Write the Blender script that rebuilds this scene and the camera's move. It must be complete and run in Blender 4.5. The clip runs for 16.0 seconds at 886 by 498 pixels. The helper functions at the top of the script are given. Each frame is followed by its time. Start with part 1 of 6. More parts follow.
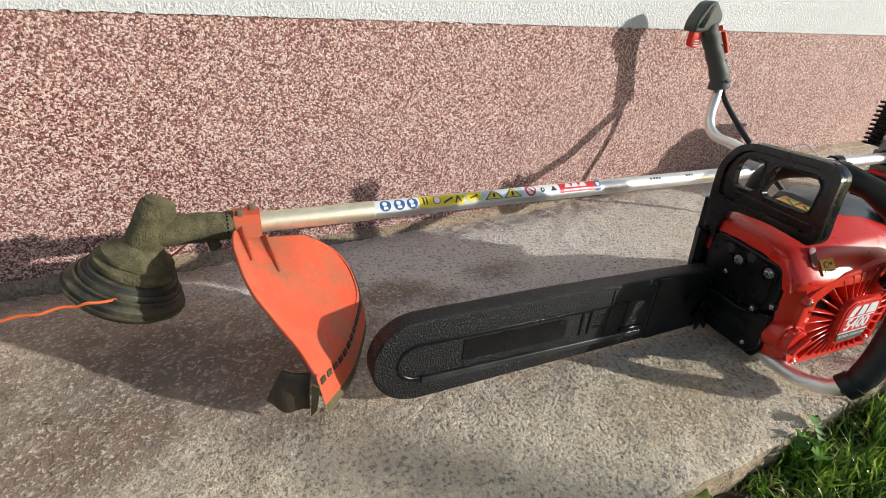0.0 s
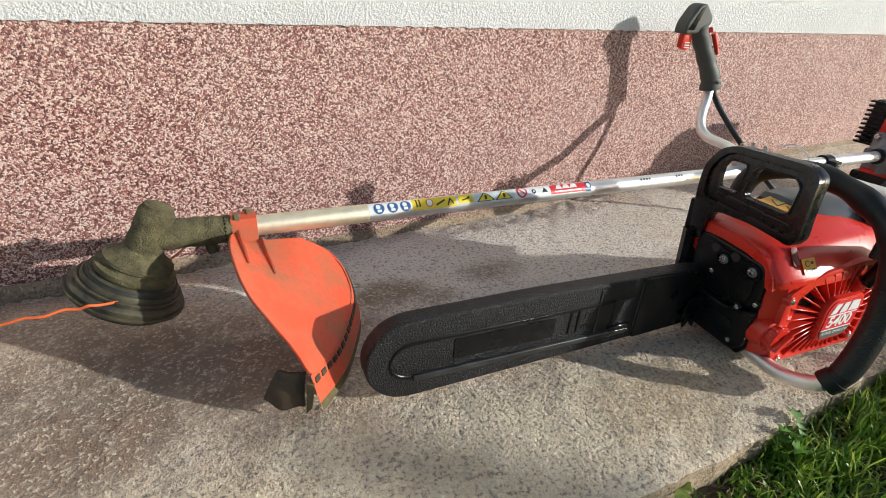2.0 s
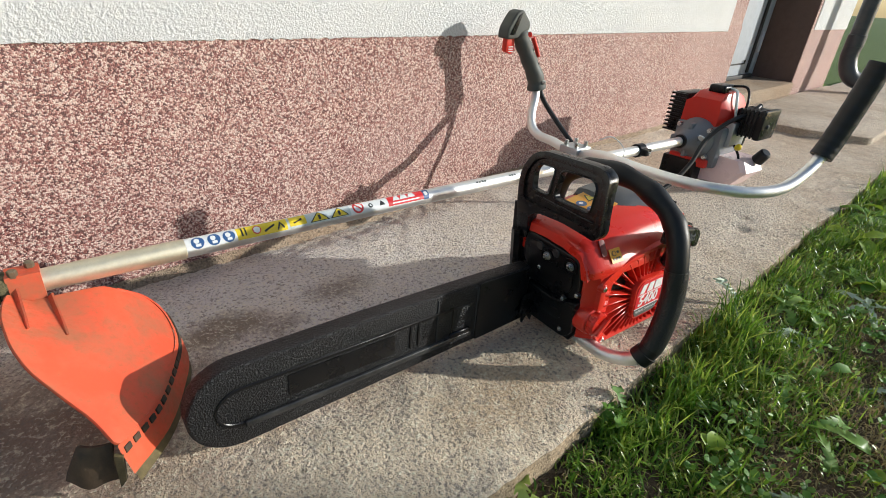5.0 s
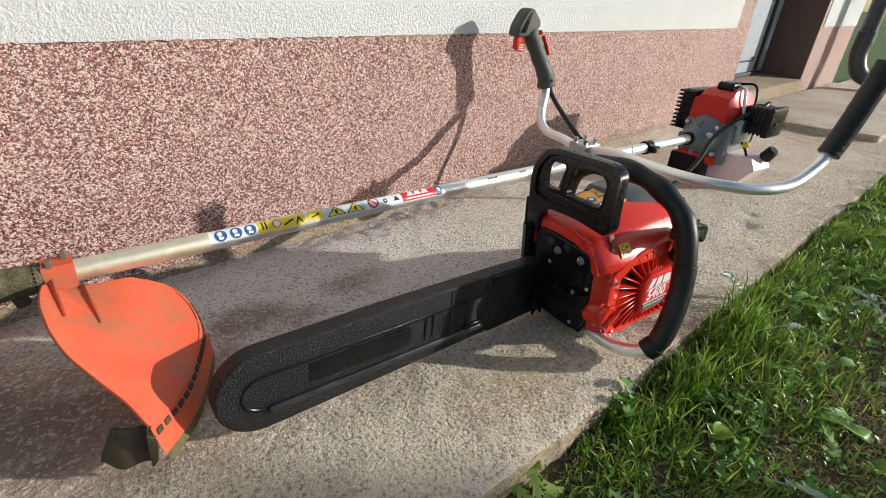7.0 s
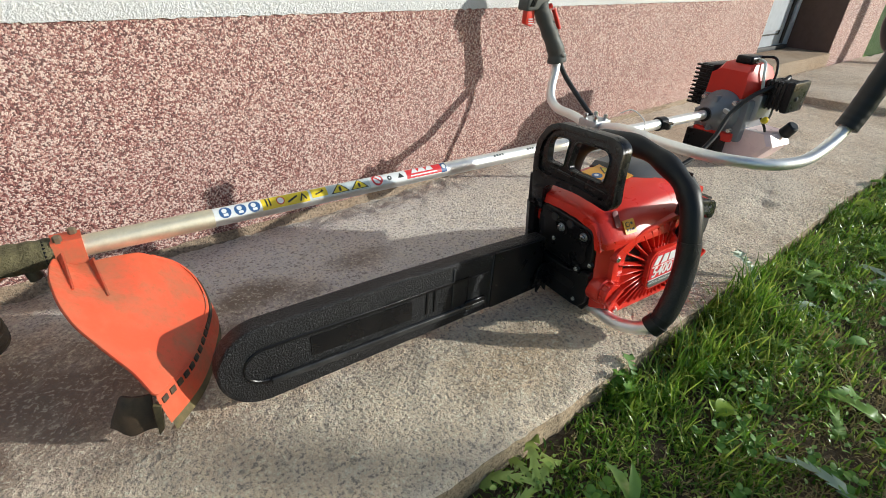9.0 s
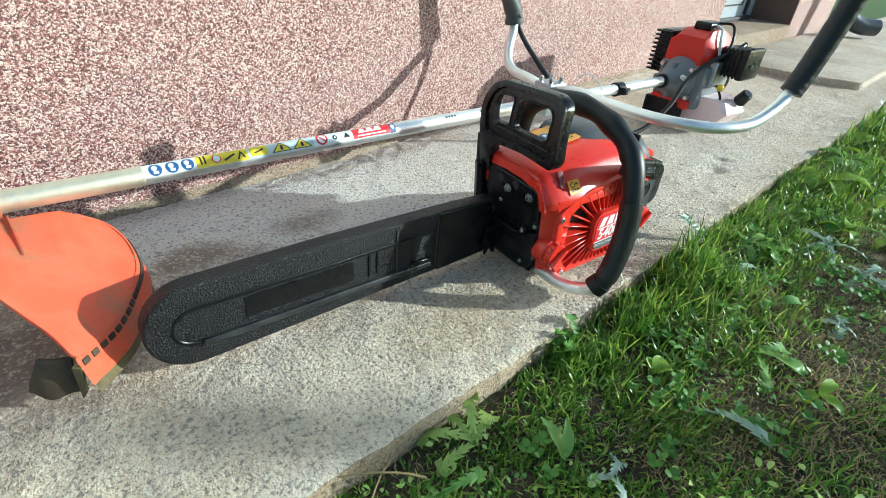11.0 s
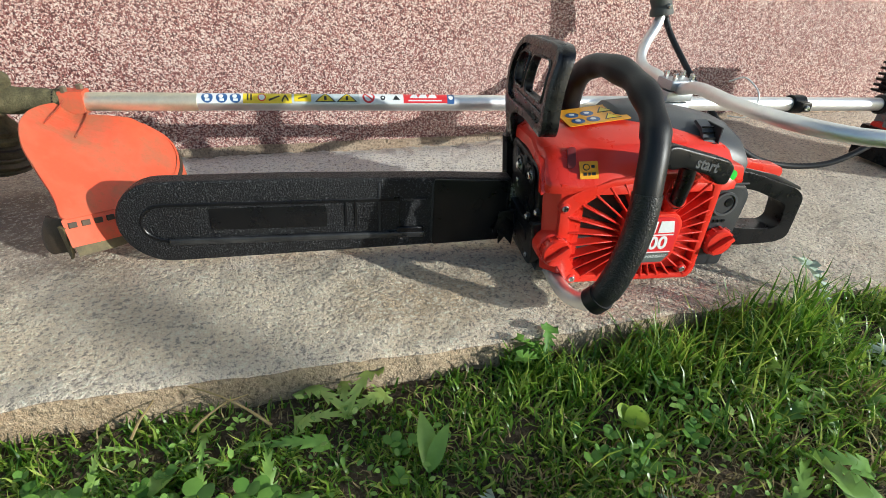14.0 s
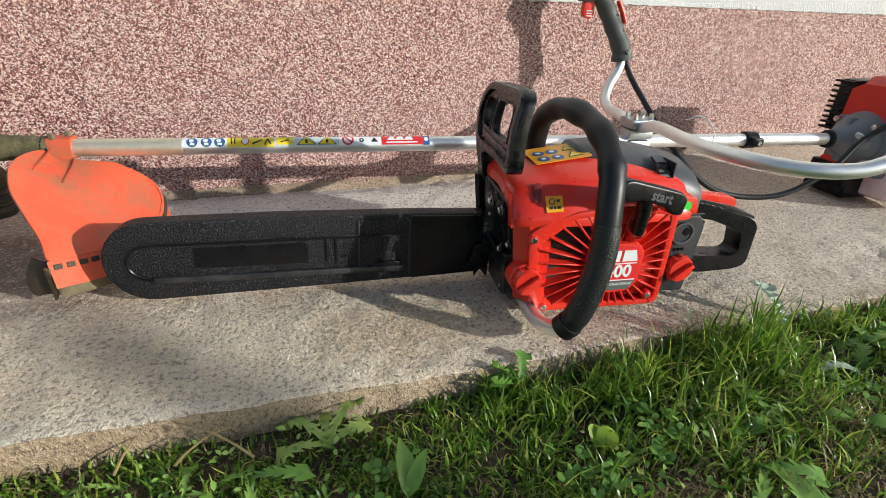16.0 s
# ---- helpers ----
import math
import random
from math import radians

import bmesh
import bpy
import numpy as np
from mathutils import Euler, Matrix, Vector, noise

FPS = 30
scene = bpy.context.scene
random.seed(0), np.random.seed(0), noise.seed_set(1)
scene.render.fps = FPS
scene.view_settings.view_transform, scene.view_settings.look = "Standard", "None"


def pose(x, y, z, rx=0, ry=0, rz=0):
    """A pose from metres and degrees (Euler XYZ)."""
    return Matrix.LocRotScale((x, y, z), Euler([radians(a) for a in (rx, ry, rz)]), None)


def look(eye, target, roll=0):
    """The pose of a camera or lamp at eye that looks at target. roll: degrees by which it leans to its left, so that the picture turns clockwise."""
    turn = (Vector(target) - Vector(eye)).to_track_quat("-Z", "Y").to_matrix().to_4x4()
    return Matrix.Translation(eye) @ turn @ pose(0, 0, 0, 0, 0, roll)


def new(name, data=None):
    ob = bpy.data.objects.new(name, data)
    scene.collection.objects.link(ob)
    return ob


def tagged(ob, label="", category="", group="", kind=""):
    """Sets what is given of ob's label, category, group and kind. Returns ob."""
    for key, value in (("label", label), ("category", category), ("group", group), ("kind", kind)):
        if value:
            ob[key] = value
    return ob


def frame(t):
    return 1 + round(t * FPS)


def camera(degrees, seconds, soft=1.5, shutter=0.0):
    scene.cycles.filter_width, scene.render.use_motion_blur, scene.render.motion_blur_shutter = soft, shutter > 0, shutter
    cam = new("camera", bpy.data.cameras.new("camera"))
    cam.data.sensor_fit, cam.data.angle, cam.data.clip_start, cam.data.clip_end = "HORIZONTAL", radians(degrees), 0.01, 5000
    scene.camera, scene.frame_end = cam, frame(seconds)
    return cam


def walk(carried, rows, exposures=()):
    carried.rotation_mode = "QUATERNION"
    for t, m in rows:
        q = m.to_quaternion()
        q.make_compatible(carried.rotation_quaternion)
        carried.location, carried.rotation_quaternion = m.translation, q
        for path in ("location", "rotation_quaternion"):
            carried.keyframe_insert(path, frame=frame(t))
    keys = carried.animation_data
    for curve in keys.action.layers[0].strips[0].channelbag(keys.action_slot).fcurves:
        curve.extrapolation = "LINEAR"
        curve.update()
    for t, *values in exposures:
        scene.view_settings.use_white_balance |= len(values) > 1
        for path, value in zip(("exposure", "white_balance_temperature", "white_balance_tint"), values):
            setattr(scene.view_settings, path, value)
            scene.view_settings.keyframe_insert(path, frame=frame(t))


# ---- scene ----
cam = camera(82.6, 16.0, 0.9)
PATH = [
    (0, (-0.235, -0.894, 0.455), (0.634, 0.643, -0.485), 4.1),
    (0.5, (-0.228, -0.901, 0.458), (0.638, 0.633, -0.488), 3.8),
    (1, (-0.231, -0.908, 0.46), (0.638, 0.626, -0.483), 3.8),
    (1.5, (-0.229, -0.913, 0.465), (0.637, 0.621, -0.481), 3.7),
    (2, (-0.231, -0.912, 0.468), (0.633, 0.624, -0.477), 3.7),
    (2.5, (-0.238, -0.908, 0.474), (0.611, 0.634, -0.476), 3.8),
    (3, (-0.231, -0.903, 0.475), (0.606, 0.645, -0.475), 3.6),
    (3.3, (-0.204, -0.926, 0.48), (0.675, 0.615, -0.468), 4.0),
    (3.5, (-0.192, -0.918, 0.481), (0.791, 0.548, -0.46), 4.6),
    (3.7, (-0.165, -0.933, 0.488), (0.869, 0.497, -0.457), 4.9),
    (4, (-0.155, -0.934, 0.494), (0.996, 0.409, -0.439), 4.9),
    (6.5, (-0.172, -0.936, 0.501), (1.067, 0.323, -0.436), 3.9),
    (7, (-0.18, -0.94, 0.504), (1.023, 0.346, -0.446), 4.1),
    (7.5, (-0.177, -0.949, 0.504), (0.996, 0.357, -0.454), 3.6),
    (8, (-0.178, -0.955, 0.502), (0.972, 0.353, -0.482), 3.3),
    (8.5, (-0.171, -0.957, 0.501), (0.957, 0.353, -0.505), 3.0),
    (11, (-0.132, -0.987, 0.48), (1.044, 0.199, -0.62), 5.0),
    (11.3, (-0.086, -1.008, 0.473), (1.095, 0.161, -0.644), 7.5),
    (11.5, (-0.033, -1.049, 0.456), (1.059, 0.204, -0.657), 5.9),
    (11.7, (0.047, -1.082, 0.446), (1.068, 0.187, -0.687), 6.6),
    (12, (0.14, -1.143, 0.448), (0.972, 0.261, -0.708), 4.4),
    (12.2, (0.135, -1.162, 0.478), (0.833, 0.318, -0.672), 3.3),
    (12.3, (0.128, -1.178, 0.485), (0.753, 0.337, -0.666), 2.0),
    (12.5, (0.134, -1.2, 0.493), (0.693, 0.35, -0.641), 1.1),
    (12.7, (0.13, -1.195, 0.497), (0.605, 0.388, -0.673), 0.6),
    (13, (0.13, -1.151, 0.444), (0.564, 0.455, -0.666), 0.8),
    (13.2, (0.137, -1.112, 0.418), (0.581, 0.484, -0.668), 1.9),
    (13.5, (0.147, -1.101, 0.401), (0.593, 0.524, -0.675), 2.4),
    (14, (0.158, -1.125, 0.383), (0.634, 0.519, -0.65), 2.8),
    (14.5, (0.158, -1.145, 0.376), (0.67, 0.519, -0.607), 2.5),
    (15, (0.157, -1.151, 0.383), (0.695, 0.523, -0.569), 2.8),
    (15.5, (0.156, -1.153, 0.388), (0.703, 0.532, -0.541), 2.5),
    (16, (0.159, -1.156, 0.394), (0.711, 0.541, -0.509), 2.4),
]
EXPOSURES = [(0.0, 0.10, 6020, 7), (2.4, 0.10, 6020, 7), (3.0, 0.0, 6000, 7), (3.6, 0.04, 6000, 7), (4.2, 0.10, 6020, 7), (8.7, 0.10, 6020, 6), (9.4, 0.25, 5800, 2), (10.6, 0.66, 5250, -7), (11.2, 0.56, 5250, -7), (11.6, 0.50, 5250, -7), (12.1, 0.58, 5200, -7), (12.5, 0.22, 5050, -9), (12.95, 0.16, 5800, 2), (14.0, 0.24, 5750, 3), (14.6, 0.18, 5750, 3), (15.0, 0.09, 5850, 5), (16.0, 0.12, 5950, 7)]
walk(cam, [(t, look(eye, target, roll)) for t, eye, target, roll in PATH], EXPOSURES)

# ---- world, sun, exposure ----
SUN = Vector((1.17, -1.0, 0.445)).normalized()      # towards the sun
scene.view_settings.exposure = 0.0
world = bpy.data.worlds.new("world")
scene.world = world
world.use_nodes = True
wn = world.node_tree
sky = wn.nodes.new("ShaderNodeTexSky")
sky.sky_type, sky.sun_disc = "NISHITA", False
sky.sun_elevation = math.asin(SUN.z)
sky.sun_rotation = math.atan2(SUN.x, SUN.y)
wn.nodes["Background"].inputs["Strength"].default_value = 0.122
wn.links.new(sky.outputs[0], wn.nodes["Background"].inputs["Color"])
lamp = bpy.data.lights.new("sun", "SUN")
lamp.energy, lamp.angle, lamp.color = 4.5, radians(0.55), (1.0, 0.93, 0.83)
sun = new("sun", lamp)
sun.matrix_world = look(SUN * 20, (0, 0, 0))


# ---- materials ----
def nodes(name, rough=0.5, metal=0.0, color=(0.5, 0.5, 0.5)):
    m = bpy.data.materials.new(name)
    m.use_nodes = True
    b = m.node_tree.nodes["Principled BSDF"]
    b.inputs["Roughness"].default_value, b.inputs["Metallic"].default_value = rough, metal
    b.inputs["Base Color"].default_value = (*color, 1)
    return m, m.node_tree, b


def N(tree, kind, **values):
    n = tree.nodes.new("ShaderNode" + kind)
    for k, v in values.items():
        n.inputs[k.replace("_", " ")].default_value = v
    return n


def ramp(tree, fac, stops, constant=False):
    n = tree.nodes.new("ShaderNodeValToRGB")
    el = n.color_ramp.elements
    while len(el) < len(stops):
        el.new(0.5)
    for e, (p, c) in zip(el, stops):
        e.position, e.color = p, (*c, 1) if len(c) == 3 else c
    if constant:
        n.color_ramp.interpolation = "CONSTANT"
    tree.links.new(fac, n.inputs[0])
    return n.outputs[0]


def coords(tree):
    return tree.nodes.new("ShaderNodeTexCoord").outputs["Object"]


def mix(tree, fac, a, b, mode="MIX"):
    n = tree.nodes.new("ShaderNodeMix")
    n.data_type, n.blend_type = "RGBA", mode
    for sock, v in ((n.inputs[0], fac), (n.inputs[6], a), (n.inputs[7], b)):
        if isinstance(v, (int, float)):
            sock.default_value = v
        elif isinstance(v, tuple):
            sock.default_value = (*v, 1)
        else:
            tree.links.new(v, sock)
    return n.outputs[2]


def noise_tex(tree, scale, detail=4, rough=0.55, vec=None):
    n = N(tree, "TexNoise", Scale=scale, Detail=detail, Roughness=rough)
    tree.links.new(vec or coords(tree), n.inputs["Vector"])
    return n.outputs["Fac"]


def bump(tree, bsdf, height, strength, dist, then=None):
    n = N(tree, "Bump", Strength=strength, Distance=dist)
    tree.links.new(height, n.inputs["Height"])
    if then:
        tree.links.new(then, n.inputs["Normal"])
    tree.links.new(n.outputs[0], bsdf.inputs["Normal"])
    return n.outputs[0]


def plastic(name, color, rough=0.4, grain=900, depth=0.00015, dirt=0.15, dirt_color=(0.16, 0.13, 0.10), spec=0.5):
    m, t, b = nodes(name, rough)
    co = coords(t)
    big = noise_tex(t, 28, 5, 0.6, co)
    fine = noise_tex(t, grain, 2, 0.5, co)
    c = mix(t, ramp(t, big, [(0.45, (0, 0, 0)), (0.8, (dirt, dirt, dirt))]), color, dirt_color)
    t.links.new(c, b.inputs["Base Color"])
    t.links.new(ramp(t, big, [(0.3, (rough - 0.06,) * 3), (0.75, (min(1, rough + 0.14),) * 3)]), b.inputs["Roughness"])
    b.inputs["Specular IOR Level"].default_value = spec
    bump(t, b, fine, 0.5, depth)
    return m


def metal(name, color, rough=0.3, wear=0.3, streak=True):
    m, t, b = nodes(name, rough, 1.0)
    co = coords(t)
    big = noise_tex(t, 40, 5, 0.65, co)
    fine = noise_tex(t, 420, 3, 0.6, co)
    dark = tuple(v * 0.62 for v in color)
    t.links.new(mix(t, ramp(t, big, [(0.42, (0, 0, 0)), (0.8, (wear,) * 3)]), color, dark), b.inputs["Base Color"])
    t.links.new(ramp(t, fine, [(0.3, (rough - 0.07,) * 3), (0.75, (rough + 0.15,) * 3)]), b.inputs["Roughness"])
    bump(t, b, fine, 0.25, 0.0002)
    return m


def mosaic_plaster():
    """Coarse coloured-stone plaster: grains of cream, rose and maroon about 3 mm wide."""
    m, t, b = nodes("mosaic_plaster", 0.7)
    co = coords(t)
    warp = N(t, "TexNoise", Scale=260, Detail=2)
    t.links.new(co, warp.inputs["Vector"])
    add = t.nodes.new("ShaderNodeVectorMath")
    add.operation = "MULTIPLY_ADD"
    t.links.new(warp.outputs["Color"], add.inputs[0])
    add.inputs[1].default_value = (0.004, 0.004, 0.004)
    t.links.new(co, add.inputs[2])
    v = N(t, "TexVoronoi", Scale=420, Randomness=1.0)
    t.links.new(add.outputs[0], v.inputs["Vector"])
    sep = t.nodes.new("ShaderNodeSeparateColor")
    t.links.new(v.outputs["Color"], sep.inputs[0])
    c = ramp(t, sep.outputs[0], [(0.0, (0.085, 0.022, 0.020)), (0.22, (0.20, 0.060, 0.050)), (0.40, (0.36, 0.15, 0.125)),
                                 (0.56, (0.56, 0.34, 0.28)), (0.74, (0.74, 0.58, 0.50))], True)
    patch = noise_tex(t, 3.0, 4, 0.6, co)
    c = mix(t, ramp(t, patch, [(0.35, (0.0,) * 3), (0.75, (0.22,) * 3)]), c, (0.62, 0.44, 0.38))
    t.links.new(c, b.inputs["Base Color"])
    inv = t.nodes.new("ShaderNodeMath")
    inv.operation = "SUBTRACT"
    inv.inputs[0].default_value = 1.0
    t.links.new(v.outputs["Distance"], inv.inputs[1])
    bump(t, b, inv.outputs[0], 0.8, 0.0020)
    return m


def rough_plaster():
    m, t, b = nodes("white_plaster", 0.9)
    co = coords(t)
    f = noise_tex(t, 170, 4, 0.7, co)
    g = noise_tex(t, 9, 4, 0.6, co)
    t.links.new(mix(t, ramp(t, g, [(0.3, (0,) * 3), (0.8, (0.5,) * 3)]), (0.76, 0.755, 0.74), (0.68, 0.67, 0.65)), b.inputs["Base Color"])
    bump(t, b, f, 1.0, 0.007)
    return m


def ground_tone(t, c, at, reach, color, amount, soft=0.55, seed=0.0):
    """A blotch on the ground with a ragged outline: centre and half-widths in metres."""
    geo = t.nodes.new("ShaderNodeNewGeometry")
    sub, mul, rag = (t.nodes.new("ShaderNodeVectorMath") for _ in range(3))
    sub.operation, mul.operation, rag.operation = "SUBTRACT", "MULTIPLY", "LENGTH"
    sub.inputs[1].default_value = (*at, 0)
    mul.inputs[1].default_value = (1 / reach[0], 1 / reach[1], 0)
    t.links.new(geo.outputs["Position"], sub.inputs[0])
    t.links.new(sub.outputs[0], mul.inputs[0])
    t.links.new(mul.outputs[0], rag.inputs[0])
    wob = N(t, "TexNoise", Scale=9 + seed, Detail=6, Roughness=0.7)
    t.links.new(geo.outputs["Position"], wob.inputs["Vector"])
    k = t.nodes.new("ShaderNodeMath")
    k.operation, k.inputs[1].default_value = "MULTIPLY_ADD", 1.5
    t.links.new(wob.outputs["Fac"], k.inputs[0])
    t.links.new(rag.outputs["Value"], k.inputs[2])
    return mix(t, fade(t, k.outputs[0], soft, amount), c, color)


def fade(t, value, soft, amount):
    n = t.nodes.new("ShaderNodeMapRange")
    n.inputs["From Min"].default_value, n.inputs["From Max"].default_value = 1.75 - soft, 1.75
    n.inputs["To Min"].default_value, n.inputs["To Max"].default_value = amount, 0.0
    t.links.new(value, n.inputs["Value"])
    return n.outputs["Result"]


# Brown by the guard and head: stained concrete, deepened for their shade.
STAINS_AND_SHADE = (((0.10, -0.64), (0.85, 0.24), (0.88, 0.73, 0.52), 0.7), ((0.20, -0.13), (0.55, 0.18), (0.88, 0.84, 0.80), 0.85), ((0.33, -0.32), (0.46, 0.20), (0.90, 0.86, 0.82), 0.85),
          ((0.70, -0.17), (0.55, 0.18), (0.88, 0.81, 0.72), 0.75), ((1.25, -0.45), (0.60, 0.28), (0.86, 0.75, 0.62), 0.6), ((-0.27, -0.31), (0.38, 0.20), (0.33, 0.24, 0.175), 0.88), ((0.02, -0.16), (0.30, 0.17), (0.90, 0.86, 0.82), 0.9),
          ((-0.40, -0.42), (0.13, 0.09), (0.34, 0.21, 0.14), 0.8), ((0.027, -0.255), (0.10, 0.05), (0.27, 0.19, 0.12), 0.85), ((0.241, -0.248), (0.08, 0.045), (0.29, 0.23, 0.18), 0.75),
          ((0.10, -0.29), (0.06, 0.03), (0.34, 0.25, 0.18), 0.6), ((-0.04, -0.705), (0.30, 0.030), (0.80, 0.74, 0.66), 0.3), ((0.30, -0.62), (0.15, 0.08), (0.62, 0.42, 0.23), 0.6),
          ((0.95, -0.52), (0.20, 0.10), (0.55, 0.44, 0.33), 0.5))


def concrete(name="concrete", tint=(0.85, 0.71, 0.568)):
    """Coarse sandy concrete: pebbly relief, pits, tan stains; on the path also shade painted under the guard."""
    m, t, b = nodes(name, 0.92)
    co = coords(t)
    big = noise_tex(t, 3.1, 6, 0.62, co)
    mid = noise_tex(t, 24, 5, 0.65, co)
    grain = noise_tex(t, 190, 3, 0.65, co)
    fine = noise_tex(t, 480, 2, 0.6, co)
    v = N(t, "TexVoronoi", Scale=62)
    t.links.new(co, v.inputs["Vector"])
    pits = N(t, "TexVoronoi", Scale=23)
    t.links.new(co, pits.inputs["Vector"])
    c = mix(t, ramp(t, big, [(0.36, (0,) * 3), (0.62, (1,) * 3)]), (tint[0] * 0.74, tint[1] * 0.65, tint[2] * 0.56), tint)
    if name == "concrete":
        for i, (at, reach, color, amount) in enumerate(STAINS_AND_SHADE):
            c = ground_tone(t, c, at, reach, color, amount, 0.6, i * 0.7)
    c = mix(t, ramp(t, mid, [(0.50, (0.0,) * 3), (0.72, (0.45,) * 3)]), c, tuple(min(0.92, k * 1.14) for k in tint))
    c = mix(t, ramp(t, mid, [(0.26, (0.6,) * 3), (0.42, (0.0,) * 3)]), c, tuple(k * 0.52 for k in tint))
    c = mix(t, ramp(t, grain, [(0.36, (0.9,) * 3), (0.46, (0,) * 3)]), c, tuple(k * 0.40 for k in tint))
    c = mix(t, ramp(t, grain, [(0.54, (0.0,) * 3), (0.64, (0.75,) * 3)]), c, tuple(min(0.94, k * 1.24) for k in tint))
    c = mix(t, ramp(t, fine, [(0.60, (0.0,) * 3), (0.72, (0.5,) * 3)]), c, tuple(k * 0.5 for k in tint))
    c = mix(t, ramp(t, v.outputs["Distance"], [(0.09, (0.6,) * 3), (0.17, (0.0,) * 3)]), c, tuple(k * 0.44 for k in tint))
    c = mix(t, ramp(t, pits.outputs["Distance"], [(0.05, (0.5,) * 3), (0.10, (0.0,) * 3)]), c, tuple(k * 0.34 for k in tint))
    t.links.new(c, b.inputs["Base Color"])
    n0 = bump(t, b, mid, 0.7, 0.012)
    n1 = bump(t, b, grain, 1.0, 0.011 if name == "concrete" else 0.004, n0)
    n2 = bump(t, b, ramp(t, pits.outputs["Distance"], [(0.04, (0,) * 3), (0.14, (1,) * 3)]), 0.8, 0.006, n1)
    bump(t, b, fine, 0.8, 0.0025, n2)
    return m


def soil():
    m, t, b = nodes("soil", 0.95)
    co = coords(t)
    a = noise_tex(t, 7, 5, 0.6, co)
    f = noise_tex(t, 160, 4, 0.7, co)
    c = mix(t, ramp(t, a, [(0.4, (0,) * 3), (0.65, (1,) * 3)]), (0.050, 0.034, 0.020), (0.13, 0.088, 0.048))
    c = mix(t, ramp(t, f, [(0.5, (0,) * 3), (0.72, (0.7,) * 3)]), c, (0.22, 0.17, 0.10))
    # matted lawn away from the worn strip by the kerb
    geo = t.nodes.new("ShaderNodeNewGeometry")
    dist = t.nodes.new("ShaderNodeVectorMath")
    dist.operation = "DISTANCE"
    dist.inputs[1].default_value = (0.6, -0.9, 0.0)
    t.links.new(geo.outputs["Position"], dist.inputs[0])
    k = t.nodes.new("ShaderNodeMath")
    k.operation = "DIVIDE"
    k.inputs[1].default_value = 4.0
    t.links.new(dist.outputs["Value"], k.inputs[0])
    lawn = mix(t, ramp(t, f, [(0.40, (0,) * 3), (0.62, (1,) * 3)]), (0.055, 0.10, 0.016), (0.17, 0.25, 0.05))
    c = mix(t, ramp(t, k.outputs[0], [(0.34, (0,) * 3), (0.55, (0.92,) * 3)]), c, lawn)
    t.links.new(c, b.inputs["Base Color"])
    bump(t, b, f, 1.0, 0.008)
    return m


def leafy(name, a, b2, c2, rough=0.45, through_light=0.35):
    m, t, b = nodes(name, rough)
    geo = t.nodes.new("ShaderNodeNewGeometry")
    rnd = t.nodes.new("ShaderNodeObjectInfo")
    add = t.nodes.new("ShaderNodeMath")
    add.operation = "ADD"
    t.links.new(geo.outputs["Random Per Island"], add.inputs[0])
    t.links.new(rnd.outputs["Random"], add.inputs[1])
    fr = t.nodes.new("ShaderNodeMath")
    fr.operation = "FRACT"
    t.links.new(add.outputs[0], fr.inputs[0])
    c = ramp(t, fr.outputs[0], [(0.0, a), (0.55, b2), (1.0, c2)])
    c = mix(t, ramp(t, noise_tex(t, 60, 3), [(0.4, (0,) * 3), (0.8, (0.5,) * 3)]), c, tuple(v * 0.6 for v in a))
    t.links.new(c, b.inputs["Base Color"])
    tr = t.nodes.new("ShaderNodeBsdfTranslucent")
    t.links.new(c, tr.inputs["Color"])
    ms = t.nodes.new("ShaderNodeMixShader")
    ms.inputs[0].default_value = through_light
    t.links.new(b.outputs[0], ms.inputs[1])
    t.links.new(tr.outputs[0], ms.inputs[2])
    t.links.new(ms.outputs[0], t.nodes["Material Output"].inputs["Surface"])
    return m


def dirty_cast():
    """Alloy under dried grass sap and dust."""
    m, t, b = nodes("grass_caked_alloy", 0.8)
    co = coords(t)
    a = noise_tex(t, 45, 6, 0.7, co)
    f = noise_tex(t, 380, 3, 0.7, co)
    c = mix(t, ramp(t, a, [(0.35, (0,) * 3), (0.65, (1,) * 3)]), (0.060, 0.052, 0.022), (0.165, 0.140, 0.066))
    c = mix(t, ramp(t, f, [(0.5, (0,) * 3), (0.75, (0.6,) * 3)]), c, (0.035, 0.031, 0.015))
    t.links.new(c, b.inputs["Base Color"])
    bump(t, b, a, 0.9, 0.006, bump(t, b, f, 1.0, 0.0025))
    return m


def dusty_black(name, base=(0.018, 0.018, 0.016), dust=(0.105, 0.090, 0.046), amount=0.95):
    m, t, b = nodes(name, 0.55)
    co = coords(t)
    a = noise_tex(t, 30, 6, 0.7, co)
    f = noise_tex(t, 420, 3, 0.7, co)
    t.links.new(mix(t, ramp(t, a, [(0.36, (0,) * 3), (0.66, (amount,) * 3)]), base, dust), b.inputs["Base Color"])
    bump(t, b, f, 0.5, 0.0006)
    return m


def orange_guard():
    m, t, b = nodes("orange_guard_plastic", 0.42)
    co = coords(t)
    a = noise_tex(t, 16, 6, 0.65, co)
    f = noise_tex(t, 130, 4, 0.7, co)
    c = mix(t, ramp(t, a, [(0.42, (0,) * 3), (0.64, (0.85,) * 3)]), (0.66, 0.084, 0.032), (0.36, 0.125, 0.060))
    c = mix(t, ramp(t, f, [(0.54, (0,) * 3), (0.74, (0.5,) * 3)]), c, (0.30, 0.13, 0.055))
    t.links.new(c, b.inputs["Base Color"])
    t.links.new(ramp(t, f, [(0.3, (0.36,) * 3), (0.7, (0.62,) * 3)]), b.inputs["Roughness"])
    bump(t, b, f, 0.3, 0.0005)
    return m


